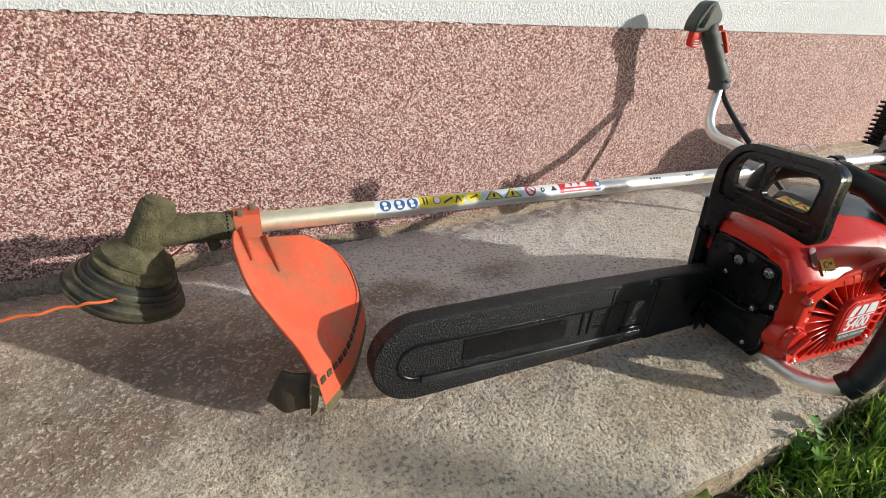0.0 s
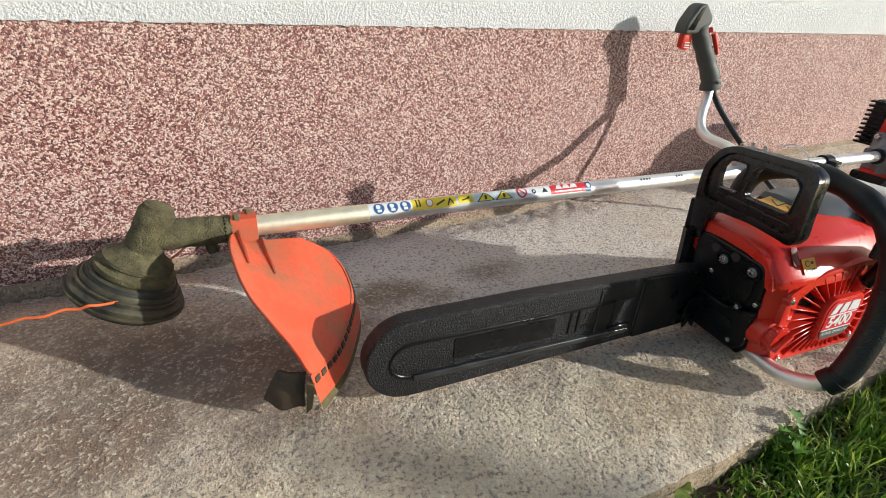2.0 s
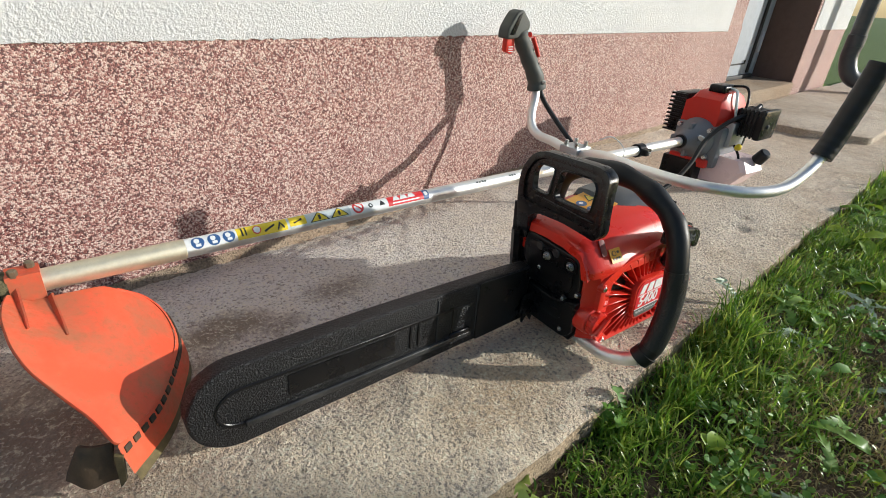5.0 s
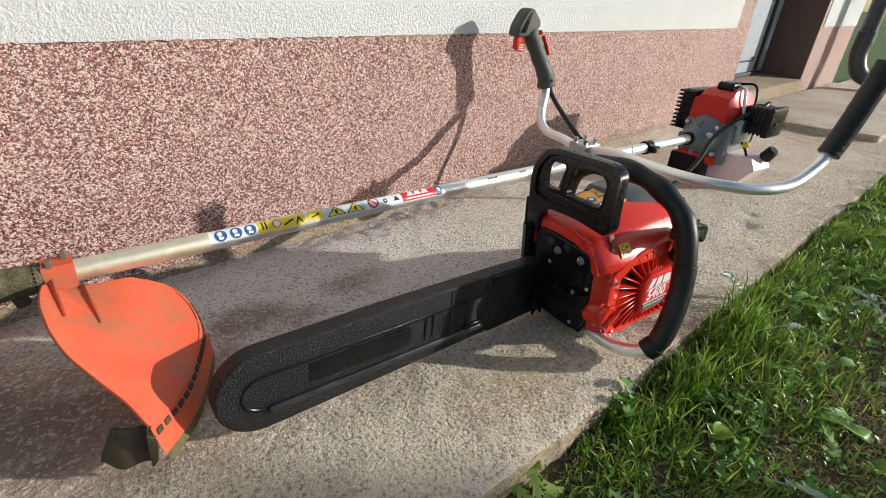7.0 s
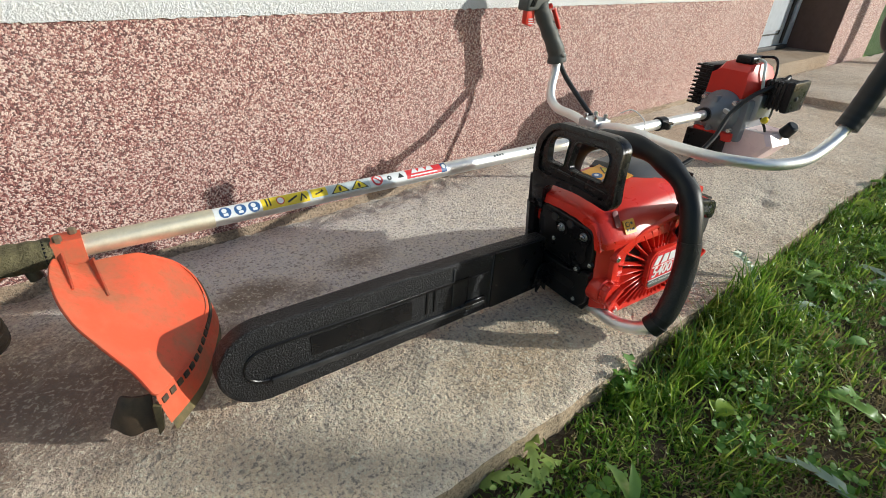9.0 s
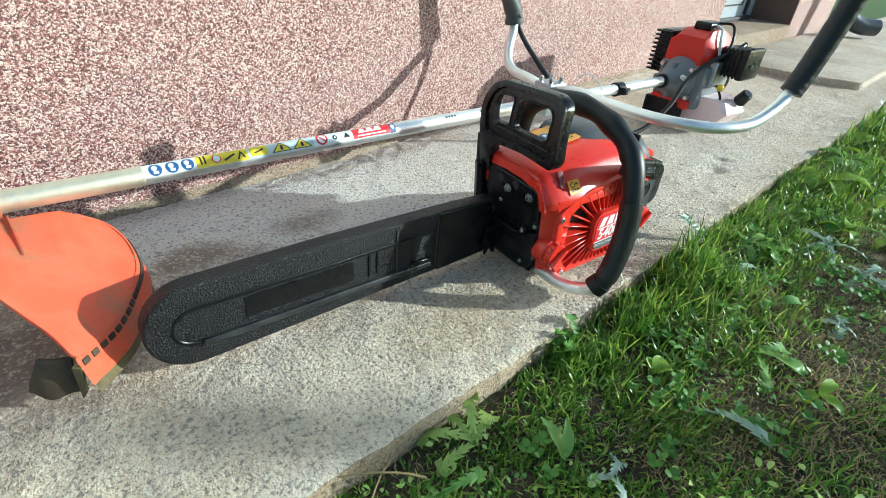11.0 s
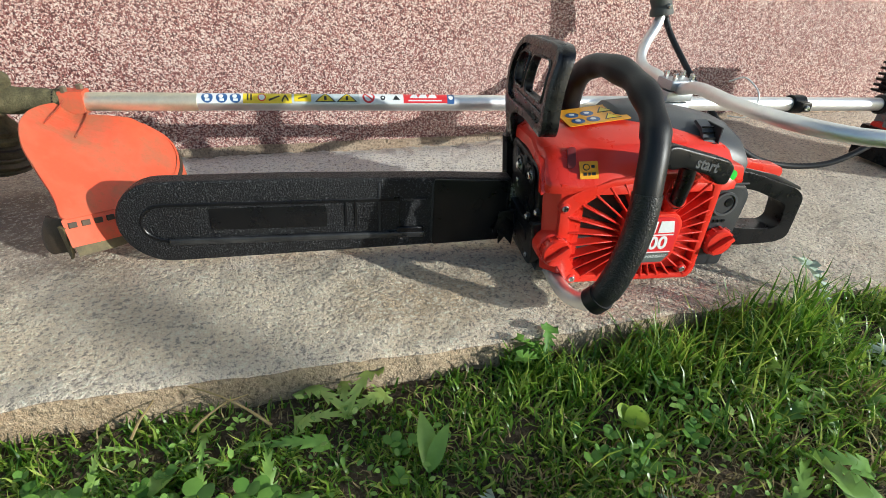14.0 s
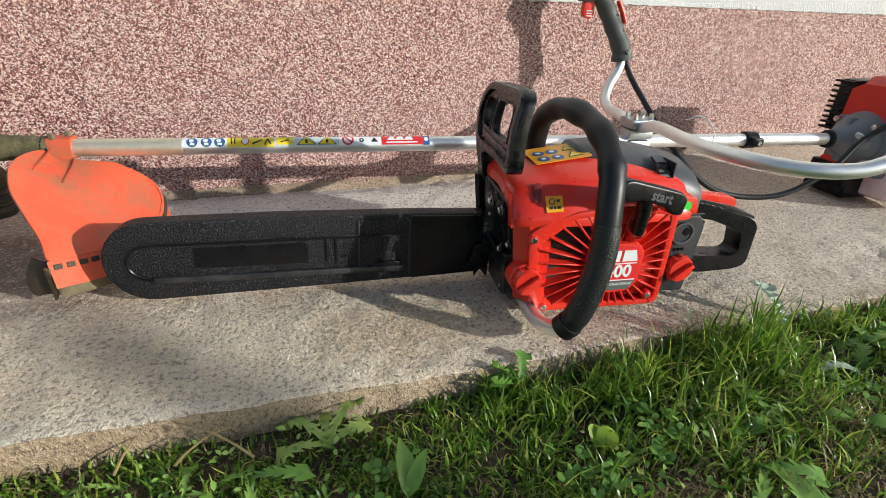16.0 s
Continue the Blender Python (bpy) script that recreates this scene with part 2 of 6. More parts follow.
def pebbled_black():
    """Moulded black plastic with a coarse stipple and grey scuffs."""
    m, t, b = nodes("pebbled_black_plastic", 0.34)
    b.inputs["Specular IOR Level"].default_value = 0.35
    co = coords(t)
    f = noise_tex(t, 380, 3, 0.65, co)
    a = noise_tex(t, 12, 4, 0.6, co)
    c = mix(t, ramp(t, f, [(0.58, (0,) * 3), (0.64, (0.9,) * 3)]), (0.004, 0.004, 0.005), (0.075, 0.075, 0.08))
    t.links.new(c, b.inputs["Base Color"])
    t.links.new(ramp(t, a, [(0.3, (0.32,) * 3), (0.7, (0.48,) * 3)]), b.inputs["Roughness"])
    bump(t, b, f, 1.0, 0.0030)
    return m


def flat(name, color, rough=0.5):
    m, t, b = nodes(name, rough)
    f = noise_tex(t, 220, 3)
    t.links.new(mix(t, ramp(t, f, [(0.45, (0,) * 3), (0.8, (0.25,) * 3)]), color, tuple(v * 0.7 for v in color)), b.inputs["Base Color"])
    return m


PINK, WHITE, CONC = mosaic_plaster(), rough_plaster(), concrete()
KERB = concrete("stained_kerb", (0.47, 0.365, 0.245))
CONC2 = concrete("old_mortar", (0.40, 0.31, 0.22))
SOIL = soil()
GRASS = leafy("grass_blades", (0.050, 0.140, 0.010), (0.20, 0.35, 0.030), (0.52, 0.60, 0.11), 0.34, 0.42)
DRY = leafy("dry_grass", (0.30, 0.21, 0.09), (0.44, 0.35, 0.16), (0.24, 0.20, 0.08), 0.7, 0.2)
LEAF = leafy("weed_leaf", (0.17, 0.32, 0.055), (0.24, 0.40, 0.075), (0.31, 0.46, 0.10), 0.42, 0.3)
LEAF_PALE = leafy("weed_leaf_pale_back", (0.32, 0.42, 0.30), (0.42, 0.50, 0.40), (0.36, 0.46, 0.32), 0.5, 0.2)
LEAF_LIME = leafy("weed_leaf_lime", (0.23, 0.36, 0.02), (0.30, 0.42, 0.03), (0.26, 0.40, 0.04), 0.45, 0.35)
LEAF_MID = leafy("weed_leaf_light", (0.40, 0.54, 0.12), (0.46, 0.60, 0.15), (0.52, 0.64, 0.20), 0.45, 0.3)
CLOVER = leafy("clover_leaf", (0.09, 0.21, 0.025), (0.13, 0.27, 0.035), (0.17, 0.31, 0.045), 0.55, 0.25)
RED = plastic("red_plastic", (0.64, 0.028, 0.014), 0.28, 700, 0.00008, 0.10)
RED_DULL = plastic("red_dull_plastic", (0.58, 0.026, 0.016), 0.36, 700, 0.0001, 0.12, (0.16, 0.05, 0.04), 0.35)
BLACK = plastic("black_plastic", (0.006, 0.006, 0.007), 0.27, 800, 0.0003, 0.05, (0.05, 0.047, 0.042), 0.26)
SATIN = plastic("satin_black_plastic", (0.005, 0.005, 0.006), 0.25, 500, 0.0003, 0.06, (0.05, 0.048, 0.043), 0.4)
RUBBER = plastic("black_rubber", (0.009, 0.009, 0.010), 0.42, 600, 0.0003, 0.10, (0.05, 0.048, 0.043), 0.38)
KNURL = plastic("knurled_rubber", (0.010, 0.010, 0.011), 0.38, 420, 0.0022, 0.1, (0.06, 0.058, 0.052))
GREY = plastic("grey_plastic", (0.062, 0.065, 0.070), 0.4, 700, 0.0002, 0.15)
GREYCASE = plastic("dark_grey_case", (0.026, 0.027, 0.030), 0.4, 700, 0.0003, 0.12, (0.07, 0.066, 0.06), 0.4)
GRIPM = plastic("olive_grey_grip", (0.060, 0.064, 0.056), 0.55, 600, 0.0004, 0.2)
TANK = plastic("pink_tank_plastic", (0.82, 0.62, 0.62), 0.28, 500, 0.0001, 0.1)
ALU = metal("aluminium_tube", (0.86, 0.85, 0.83), 0.46, 0.25)
CAST = metal("cast_bracket", (0.42, 0.45, 0.48), 0.42, 0.4)
STEEL = metal("steel_bolt", (0.62, 0.62, 0.60), 0.25, 0.3)
RUST = metal("dull_bolt", (0.30, 0.26, 0.18), 0.55, 0.5)
WORN = metal("sap_stained_tube", (0.78, 0.72, 0.56), 0.55, 0.5)
SCUFF = plastic("scuffed_black_plastic", (0.018, 0.018, 0.019), 0.30, 380, 0.0008, 0.5, (0.10, 0.098, 0.095))
SHINY = plastic("shiny_black_plastic", (0.028, 0.028, 0.030), 0.24, 500, 0.0003, 0.1)
HEAD, HEADBLACK = dirty_cast(), dusty_black("grass_caked_plastic")
BLADE = dusty_black("blade_dirty_steel", (0.024, 0.018, 0.013), (0.095, 0.060, 0.032), 0.7)
ORANGE = orange_guard()
CAKE = dusty_black("dried_clippings", (0.055, 0.045, 0.020), (0.16, 0.125, 0.055), 1.0)
PEBBLE = pebbled_black()
LINE = flat("orange_line", (0.60, 0.12, 0.03), 0.4)
S_WHITE, S_YELLOW = flat("sticker_white", (0.74, 0.75, 0.74), 0.35), flat("sticker_yellow", (0.78, 0.58, 0.02), 0.35)
S_RED, S_BLUE, S_INK = flat("sticker_red", (0.62, 0.025, 0.03), 0.35), flat("sticker_blue", (0.035, 0.10, 0.26), 0.35), flat("sticker_ink", (0.02, 0.02, 0.02), 0.4)
# The cover's red, darkened to stand for shade inside the slot.
DARKRED = flat("shaded_red_slot", (0.16, 0.010, 0.010), 0.5)
S_SILVER = flat("sticker_silver", (0.55, 0.60, 0.60), 0.35)
S_AMBER, S_GREEN = flat("sticker_amber", (0.82, 0.37, 0.015), 0.35), flat("sticker_green", (0.06, 0.62, 0.05), 0.4)
S_SLATE = flat("sticker_slate", (0.10, 0.115, 0.105), 0.35)
ENGGREY = plastic("grey_engine_casting", (0.17, 0.18, 0.20), 0.45, 500, 0.0004, 0.3)
PVC = plastic("white_upvc", (0.46, 0.49, 0.53), 0.35, 300, 0.0001, 0.1)
PIPE = plastic("dark_downpipe", (0.045, 0.05, 0.06), 0.35, 300, 0.0001, 0.3)
# Dark brown holds the shade on the doorway's side; the plaster itself is rose.
REVEAL = plastic("shaded_reveal", (0.13, 0.085, 0.070), 0.85, 300, 0.003, 0.4, (0.09, 0.065, 0.055))
DARK = flat("dark_interior", (0.02, 0.02, 0.022), 0.6)
GLASSY, _gt, _gb = nodes("door_glass", 0.05, 0.0, (0.05, 0.06, 0.07))


# ---- mesh helpers ----
def part(name, bm, mat, parent=None, label="", smooth=True, world=False):
    bmesh.ops.recalc_face_normals(bm, faces=bm.faces[:])
    if world and parent is not None:
        root = parent
        while root.parent:
            root = root.parent
        bmesh.ops.transform(bm, matrix=root.matrix_basis.inverted(), verts=bm.verts[:])
    me = bpy.data.meshes.new(name)
    bm.to_mesh(me)
    bm.free()
    me.materials.append(mat)
    if smooth:
        me.shade_smooth()
        me.set_sharp_from_angle(angle=radians(38))
    ob = new(name, me)
    if parent is not None:
        ob.parent = parent
    if label:
        ob["label"] = label
    return ob


def thing(name, m, label, category, group="", kind=""):
    ob = new(name)
    ob.empty_display_size = 0.05
    ob.matrix_basis = m
    return tagged(ob, label, category, group, kind)


def bevel(bm, w, seg=2, angle=30):
    es = [e for e in bm.edges if len(e.link_faces) == 2 and e.calc_face_angle(0) > radians(angle)]
    if es and w > 0:
        bmesh.ops.bevel(bm, geom=es, offset=w, segments=seg, profile=0.6, affect="EDGES", clamp_overlap=True)
    return bm


def box(lo, hi, w=0.0, seg=2, m=None, bm=None):
    b = bmesh.new()
    bmesh.ops.create_cube(b, size=1)
    lo, hi = Vector(lo), Vector(hi)
    for v in b.verts:
        v.co = Vector([lo[i] + (v.co[i] + 0.5) * (hi[i] - lo[i]) for i in range(3)])
    bevel(b, w, seg)
    return merge(b, m, bm)


def merge(b, m=None, bm=None):
    if m is not None:
        bmesh.ops.transform(b, matrix=m, verts=b.verts[:])
    if bm is None:
        return b
    me = bpy.data.meshes.new("tmp")
    b.to_mesh(me)
    b.free()
    bm.from_mesh(me)
    bpy.data.meshes.remove(me)
    return bm


def axis_matrix(origin, ahead, up=(0, 0, 1)):
    """Local z along ahead, local x as near as can be to up."""
    z = Vector(ahead).normalized()
    x = Vector(up) - Vector(up).dot(z) * z
    if x.length < 1e-4:
        x = Vector((1, 0, 0)) - z.x * z
    x.normalize()
    y = z.cross(x)
    m = Matrix((x, y, z)).transposed().to_4x4()
    m.translation = origin
    return m


def revolve(profile, m=None, seg=32, bm=None, closed=False):
    """profile: (radius, height) pairs from bottom to top, turned about local z."""
    b = bmesh.new()
    rings = []
    for r, z in profile:
        if r < 1e-6:
            rings.append([b.verts.new((0, 0, z))])
        else:
            rings.append([b.verts.new((r * math.cos(2 * math.pi * i / seg), r * math.sin(2 * math.pi * i / seg), z)) for i in range(seg)])
    for lo, hi in zip(rings, rings[1:]):
        for i in range(seg):
            j = (i + 1) % seg
            if len(lo) == 1 and len(hi) > 1:
                b.faces.new((lo[0], hi[i], hi[j]))
            elif len(hi) == 1 and len(lo) > 1:
                b.faces.new((lo[i], hi[0], lo[j]))
            elif len(lo) > 1:
                b.faces.new((lo[i], hi[i], hi[j], lo[j]))
    for ring in (rings[0], rings[-1]):
        if len(ring) > 1:
            b.faces.new(ring)
    return merge(b, m, bm)


def cyl(p0, p1, r0, r1=None, seg=24, w=0.0, bm=None):
    r1 = r0 if r1 is None else r1
    d = (Vector(p1) - Vector(p0))
    n = d.length
    prof = [(r0 - w, 0), (r0, w), (r1, n - w), (r1 - w, n)] if w else [(r0, 0), (r1, n)]
    return revolve(prof, axis_matrix(p0, d), seg, bm)


def smooth_path(pts, n=8):
    """Catmull-Rom through the points."""
    p = [Vector(q) for q in pts]
    p = [2 * p[0] - p[1]] + p + [2 * p[-1] - p[-2]]
    out = []
    for i in range(1, len(p) - 2):
        for k in range(n):
            t = k / n
            a, b, c, d = p[i - 1 : i + 3]
            out.append(0.5 * (2 * b + (c - a) * t + (2 * a - 5 * b + 4 * c - d) * t * t + (3 * b - a - 3 * c + d) * t ** 3))
    return out + [p[-2]]


def tube(pts, r, seg=16, n=8, bm=None, straight=False, squash=1.0):
    path = [Vector(p) for p in pts] if straight else smooth_path(pts, n)
    b = bmesh.new()
    rings, up = [], None
    for i, p in enumerate(path):
        d = (path[min(i + 1, len(path) - 1)] - path[max(i - 1, 0)]).normalized()
        if up is None:
            up = d.orthogonal().normalized()
        up = (up - up.dot(d) * d).normalized()
        side = d.cross(up)
        rr = r(i / (len(path) - 1)) if callable(r) else r
        rings.append([b.verts.new(p + rr * (math.cos(2 * math.pi * k / seg) * up * squash + math.sin(2 * math.pi * k / seg) * side)) for k in range(seg)])
    for lo, hi in zip(rings, rings[1:]):
        for k in range(seg):
            b.faces.new((lo[k], hi[k], hi[(k + 1) % seg], lo[(k + 1) % seg]))
    b.faces.new(rings[0])
    b.faces.new(rings[-1])
    return merge(b, None, bm)


def rounded(pts, r, n=5):
    """A closed outline with its corners rounded."""
    out, k = [], len(pts)
    for i in range(k):
        a, p, c = Vector(pts[i - 1]), Vector(pts[i]), Vector(pts[(i + 1) % k])
        rr = min(r, (a - p).length * 0.45, (c - p).length * 0.45)
        s, e = p + (a - p).normalized() * rr, p + (c - p).normalized() * rr
        for j in range(n + 1):
            t = j / n
            out.append((1 - t) ** 2 * s + 2 * t * (1 - t) * p + t * t * e)
    return out


def prism(outline, depth, m=None, w=0.0, bm=None, seg=2, holes=()):
    """An outline in local x, y, pushed along local z by depth; holes are outlines too."""
    b = bmesh.new()
    loops = [[b.verts.new((p[0], p[1], 0)) for p in lp] for lp in (outline, *holes)]
    if holes:
        es = []
        for lp in loops:
            es += [b.edges.new((lp[i], lp[(i + 1) % len(lp)])) for i in range(len(lp))]
        bmesh.ops.triangle_fill(b, edges=es, use_beauty=True, use_dissolve=False)
    else:
        b.faces.new(loops[0])
    got = bmesh.ops.extrude_face_region(b, geom=b.faces[:])
    bmesh.ops.translate(b, vec=(0, 0, depth), verts=[g for g in got["geom"] if isinstance(g, bmesh.types.BMVert)])
    bmesh.ops.recalc_face_normals(b, faces=b.faces[:])
    bevel(b, w, seg, 50)
    return merge(b, m, bm)


def loft(sections, bm=None, cap=True):
    """Closed rings of equal count, joined one to the next."""
    b = bmesh.new()
    rings = [[b.verts.new(p) for p in s] for s in sections]
    k = len(rings[0])
    for lo, hi in zip(rings, rings[1:]):
        for i in range(k):
            b.faces.new((lo[i], hi[i], hi[(i + 1) % k], lo[(i + 1) % k]))
    if cap:
        b.faces.new(rings[0])
        b.faces.new(rings[-1])
    return merge(b, None, bm)


def circle(cx, cy, r, n=20):
    return [(cx + r * math.cos(2 * math.pi * i / n), cy + r * math.sin(2 * math.pi * i / n)) for i in range(n)]


def rect(x0, y0, x1, y1):
    return [(x0, y0), (x1, y0), (x1, y1), (x0, y1)]


def text_bm(word, size, depth, m, bold=0.0):
    cu = bpy.data.curves.new("word", "FONT")
    cu.body, cu.size, cu.extrude, cu.align_x, cu.align_y = word, size, depth, "CENTER", "CENTER"
    cu.resolution_u, cu.offset = 3, bold
    ob = bpy.data.objects.new("word", cu)
    me = bpy.data.meshes.new_from_object(ob)
    b = bmesh.new()
    b.from_mesh(me)
    bpy.data.objects.remove(ob)
    bpy.data.curves.remove(cu)
    bpy.data.meshes.remove(me)
    bmesh.ops.transform(b, matrix=m, verts=b.verts[:])
    return b


# local x, y of a flat piece onto a plane: columns x axis, y axis, normal
def plane_m(origin, x, y):
    x, y = Vector(x).normalized(), Vector(y).normalized()
    z = x.cross(y).normalized()
    y = z.cross(x)
    m = Matrix((x, y, z)).transposed().to_4x4()
    m.translation = origin
    return m


def mesh_ob(name, verts, faces, mat, parent=None, smooth=True):
    me = bpy.data.meshes.new(name)
    me.from_pydata([tuple(v) for v in verts], [], faces)
    me.materials.append(mat)
    if smooth:
        me.shade_smooth()
    ob = new(name, me)
    if parent is not None:
        ob.parent = parent
    return ob


# ---- ground, path, house ----
EDGE = -0.718          # front edge of the concrete path
END = 2.48             # where the first wall ends at the doorway


def spaced(lo, hi, near_lo, near_hi, fine, coarse):
    out, x = [], lo
    while x < hi:
        out.append(x)
        x += fine if near_lo < x < near_hi else coarse
    return out + [hi]


def edge_line(x):
    return EDGE + 0.010 * noise.noise((x * 3.1, 1.7, 0)) + 0.004 * noise.noise((x * 14, 5.2, 0)) + 0.0018 * noise.noise((x * 60, 9.1, 0))


def wall_foot(x):
    """The path dips along the wall in the west and climbs a little towards the door."""
    low = min(1.0, max(0.0, (0.85 - x) / 0.35))
    high = min(1.0, max(0.0, (x - 0.95) / 0.5)) * min(1.0, max(0.0, (2.4 - x) / 0.3))
    return -0.027 * low + 0.022 * high


def path_height(x, y):
    h = 0.0035 * noise.noise((x * 6, y * 6, 3.0)) + 0.0024 * noise.noise((x * 24, y * 24, 8.0)) + 0.0016 * noise.noise((x * 62, y * 62, 2.0))
    for cx, cy, r, d in ((1.19, -0.60, 0.035, 0.010), (1.27, -0.575, 0.03, 0.009), (1.06, -0.63, 0.025, 0.006)):
        h -= d * math.exp(-((x - cx) ** 2 + (y - cy) ** 2) / r ** 2 * 2)
    near = max(0.0, 1 + y / 0.14)                 # 1 at the wall
    h += wall_foot(x) * min(1.0, 1.6 * near) * near + 0.004 * near * noise.noise((x * 75, y * 75, 5.0))
    return h - 0.003


def build_path():
    xs = spaced(-3.0, 9.0, -0.7, 1.9, 0.0065, 0.08)
    rows = [0.02 - 0.0068 * i for i in range(109)]
    verts, faces = [], []
    for x in xs:
        e = edge_line(x)
        for y in rows:
            k = (0.02 - y) / (0.02 - rows[-1])
            yy = 0.02 + (e - 0.02) * k
            drop = 0.0022 * max(0.0, 1 - (yy - e) / 0.006) ** 2
            verts.append((x, yy, path_height(x, yy) - drop))
    k = len(rows)
    for i in range(len(xs) - 1):
        for j in range(k - 1):
            faces.append((i * k + j, (i + 1) * k + j, (i + 1) * k + j + 1, i * k + j + 1))
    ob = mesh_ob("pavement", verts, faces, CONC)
    tagged(ob, "rough cast concrete path along the house wall", "pavement", "", "structure")
    verts, faces = [], []
    for x in xs:
        e = edge_line(x)
        top = path_height(x, e) - 0.0024
        for z, o in ((top, 0.0), (top - 0.006, 0.0012), (-0.022, 0.0016), (-0.036, 0.0016), (-0.055, 0.002), (-0.12, 0.003)):
            verts.append((x, e - 0.0012 * (z < top) + o * noise.noise((x * 34, z * 50, 4.4)), z))
    faces = [(i * 6 + j, i * 6 + 6 + j, i * 6 + 7 + j, i * 6 + 1 + j) for i in range(len(xs) - 1) for j in range(5)]
    tagged(mesh_ob("kerb", verts, faces, KERB), "soil-stained tan edge of the concrete path", "kerb", "", "structure")


def ground_height(x, y):
    d = EDGE - y
    h = -0.045 + 0.012 * noise.noise((x * 3, y * 3, 6.0)) + 0.006 * noise.noise((x * 11, y * 11, 1.0)) + 0.003 * noise.noise((x * 45, y * 45, 1.0))
    return h + 0.020 * min(1.0, max(0.0, (x - 0.2) / 0.5)) + 0.008 * min(1.0, max(0, d) / 0.3)


def build_ground():
    xs = spaced(-60, 90, -0.8, 2.4, 0.022, 0.6)
    ys = spaced(-60, 80, -1.5, -0.66, 0.022, 0.6)
    verts = [(x, y, ground_height(x, y) if y < -0.6 else -0.09) for x in xs for y in ys]
    k = len(ys)
    faces = [(i * k + j, (i + 1) * k + j, (i + 1) * k + j + 1, i * k + j + 1) for i in range(len(xs) - 1) for j in range(k - 1)]
    tagged(mesh_ob("ground", verts, faces, SOIL), "dark crumbly soil under the lawn", "ground", "", "structure")


def wall_layer(name, x0, x1, z0, z1, y0, y1, mat, label):
    b = box((x0, y0, z0), (x1, y1, z1))
    ob = part(name, b, mat, None, "", False)
    return tagged(ob, label, "wall", "", "structure")


def ragged_strip(name, x0, x1, zc, y, h, mat, label, amp=0.003):
    """A strip of plaster whose lower edge is uneven."""
    xs = [x0 + 0.004 * i for i in range(int((x1 - x0) / 0.004) + 1)]
    verts, faces = [], []
    for x in xs:
        low = zc + amp * noise.noise((x * 70, 0, 3)) + amp * 0.8 * noise.noise((x * 200, 4, 3))
        verts += [(x, 0.002, low), (x, y, low + 0.0012), (x, y, zc + h), (x, 0.002, zc + h)]
    for i in range(len(xs) - 1):
        for j in range(3):
            faces.append((4 * i + j, 4 * i + 4 + j, 4 * i + 5 + j, 4 * i + 1 + j))
    tagged(mesh_ob(name, verts, faces, mat, None, False), label, "wall", "", "structure")


BORDER = 0.386
wall_layer("wall_base", -4.0, END, -0.12, BORDER + 0.02, 0.0, 0.25, PINK, "rose and cream mosaic plaster house plinth")
wall_layer("wall_front", -4.0, END, BORDER + 0.02, 3.2, 0.004, 0.25, PINK, "house wall behind white rough plaster")
wall_layer("wall_white", -4.0, 2.325, BORDER + 0.012, 3.2, -0.0035, 0.004, WHITE, "white rough-plastered house wall")
ragged_strip("wall_white_edge", -1.2, 2.325, BORDER, -0.0037, 0.03, WHITE, "ragged lower edge of white plaster")
wall_layer("wall_jamb", 3.54, 4.30, -0.12, 3.2, 0.0, 0.25, PINK, "rose mosaic plaster pier beside the doorway")
# Thin dark layer over the pier's plaster, coloured as shade.
wall_layer("wall_reveal", 3.5355, 3.54, -0.12, 3.2, 0.004, 0.25, REVEAL, "side of the doorway, coloured dark for its shade")
wall_layer("wall_white_pier", 3.58, 4.302, BORDER, 3.2, -0.0035, 0.004, WHITE, "white plaster above the pier's plinth")
wall_layer("wall_back", -4.0, 4.30, -0.12, 3.2, 0.45, 0.6, WHITE, "inner house wall behind the doorway")
wall_layer("wall_end", 4.05, 4.30, -0.12, 3.2, 0.25, 6.0, WHITE, "white plaster end wall of the house")
wall_layer("ceiling", -4.0, 4.30, 3.2, 3.3, -0.3, 6.0, WHITE, "house eaves slab")
build_path()
build_ground()


def build_fillet():
    """Uneven mortar at the foot of the wall."""
    xs = [-3.0 + 0.012 * i for i in range(int(5.48 / 0.012))]
    verts, faces = [], []
    for x in xs:
        h = 0.006 + 0.006 * noise.noise((x * 5, 2, 2)) + 0.004 * noise.noise((x * 30, 2, 2))
        d = 0.010 + 0.008 * noise.noise((x * 4, 7, 2)) + 0.005 * noise.noise((x * 33, 2, 6))
        left = min(1.0, max(0.0, (-0.16 - x) / 0.05))
        h, d = h + wall_foot(x) + 0.010 * min(1.0, max(0.0, (0.85 - x) / 0.35)) + 0.006 * left, d * (0.55 if x < 0.7 else 1.0) + 0.006 * left
        foot = wall_foot(x) - 0.012
        verts += [(x, -0.0035, h + 0.003), (x, -0.5 * d, h - 0.001), (x, -d, foot + (h - foot) * 0.6), (x, -d - 0.006, foot - 0.004)]
    for i in range(len(xs) - 1):
        for j in range(3):
            faces.append((4 * i + j, 4 * i + 4 + j, 4 * i + 5 + j, 4 * i + 1 + j))
    tagged(mesh_ob("trim", verts, faces, CONC2), "uneven mortar fillet at the wall foot", "trim", "", "structure")


build_fillet()


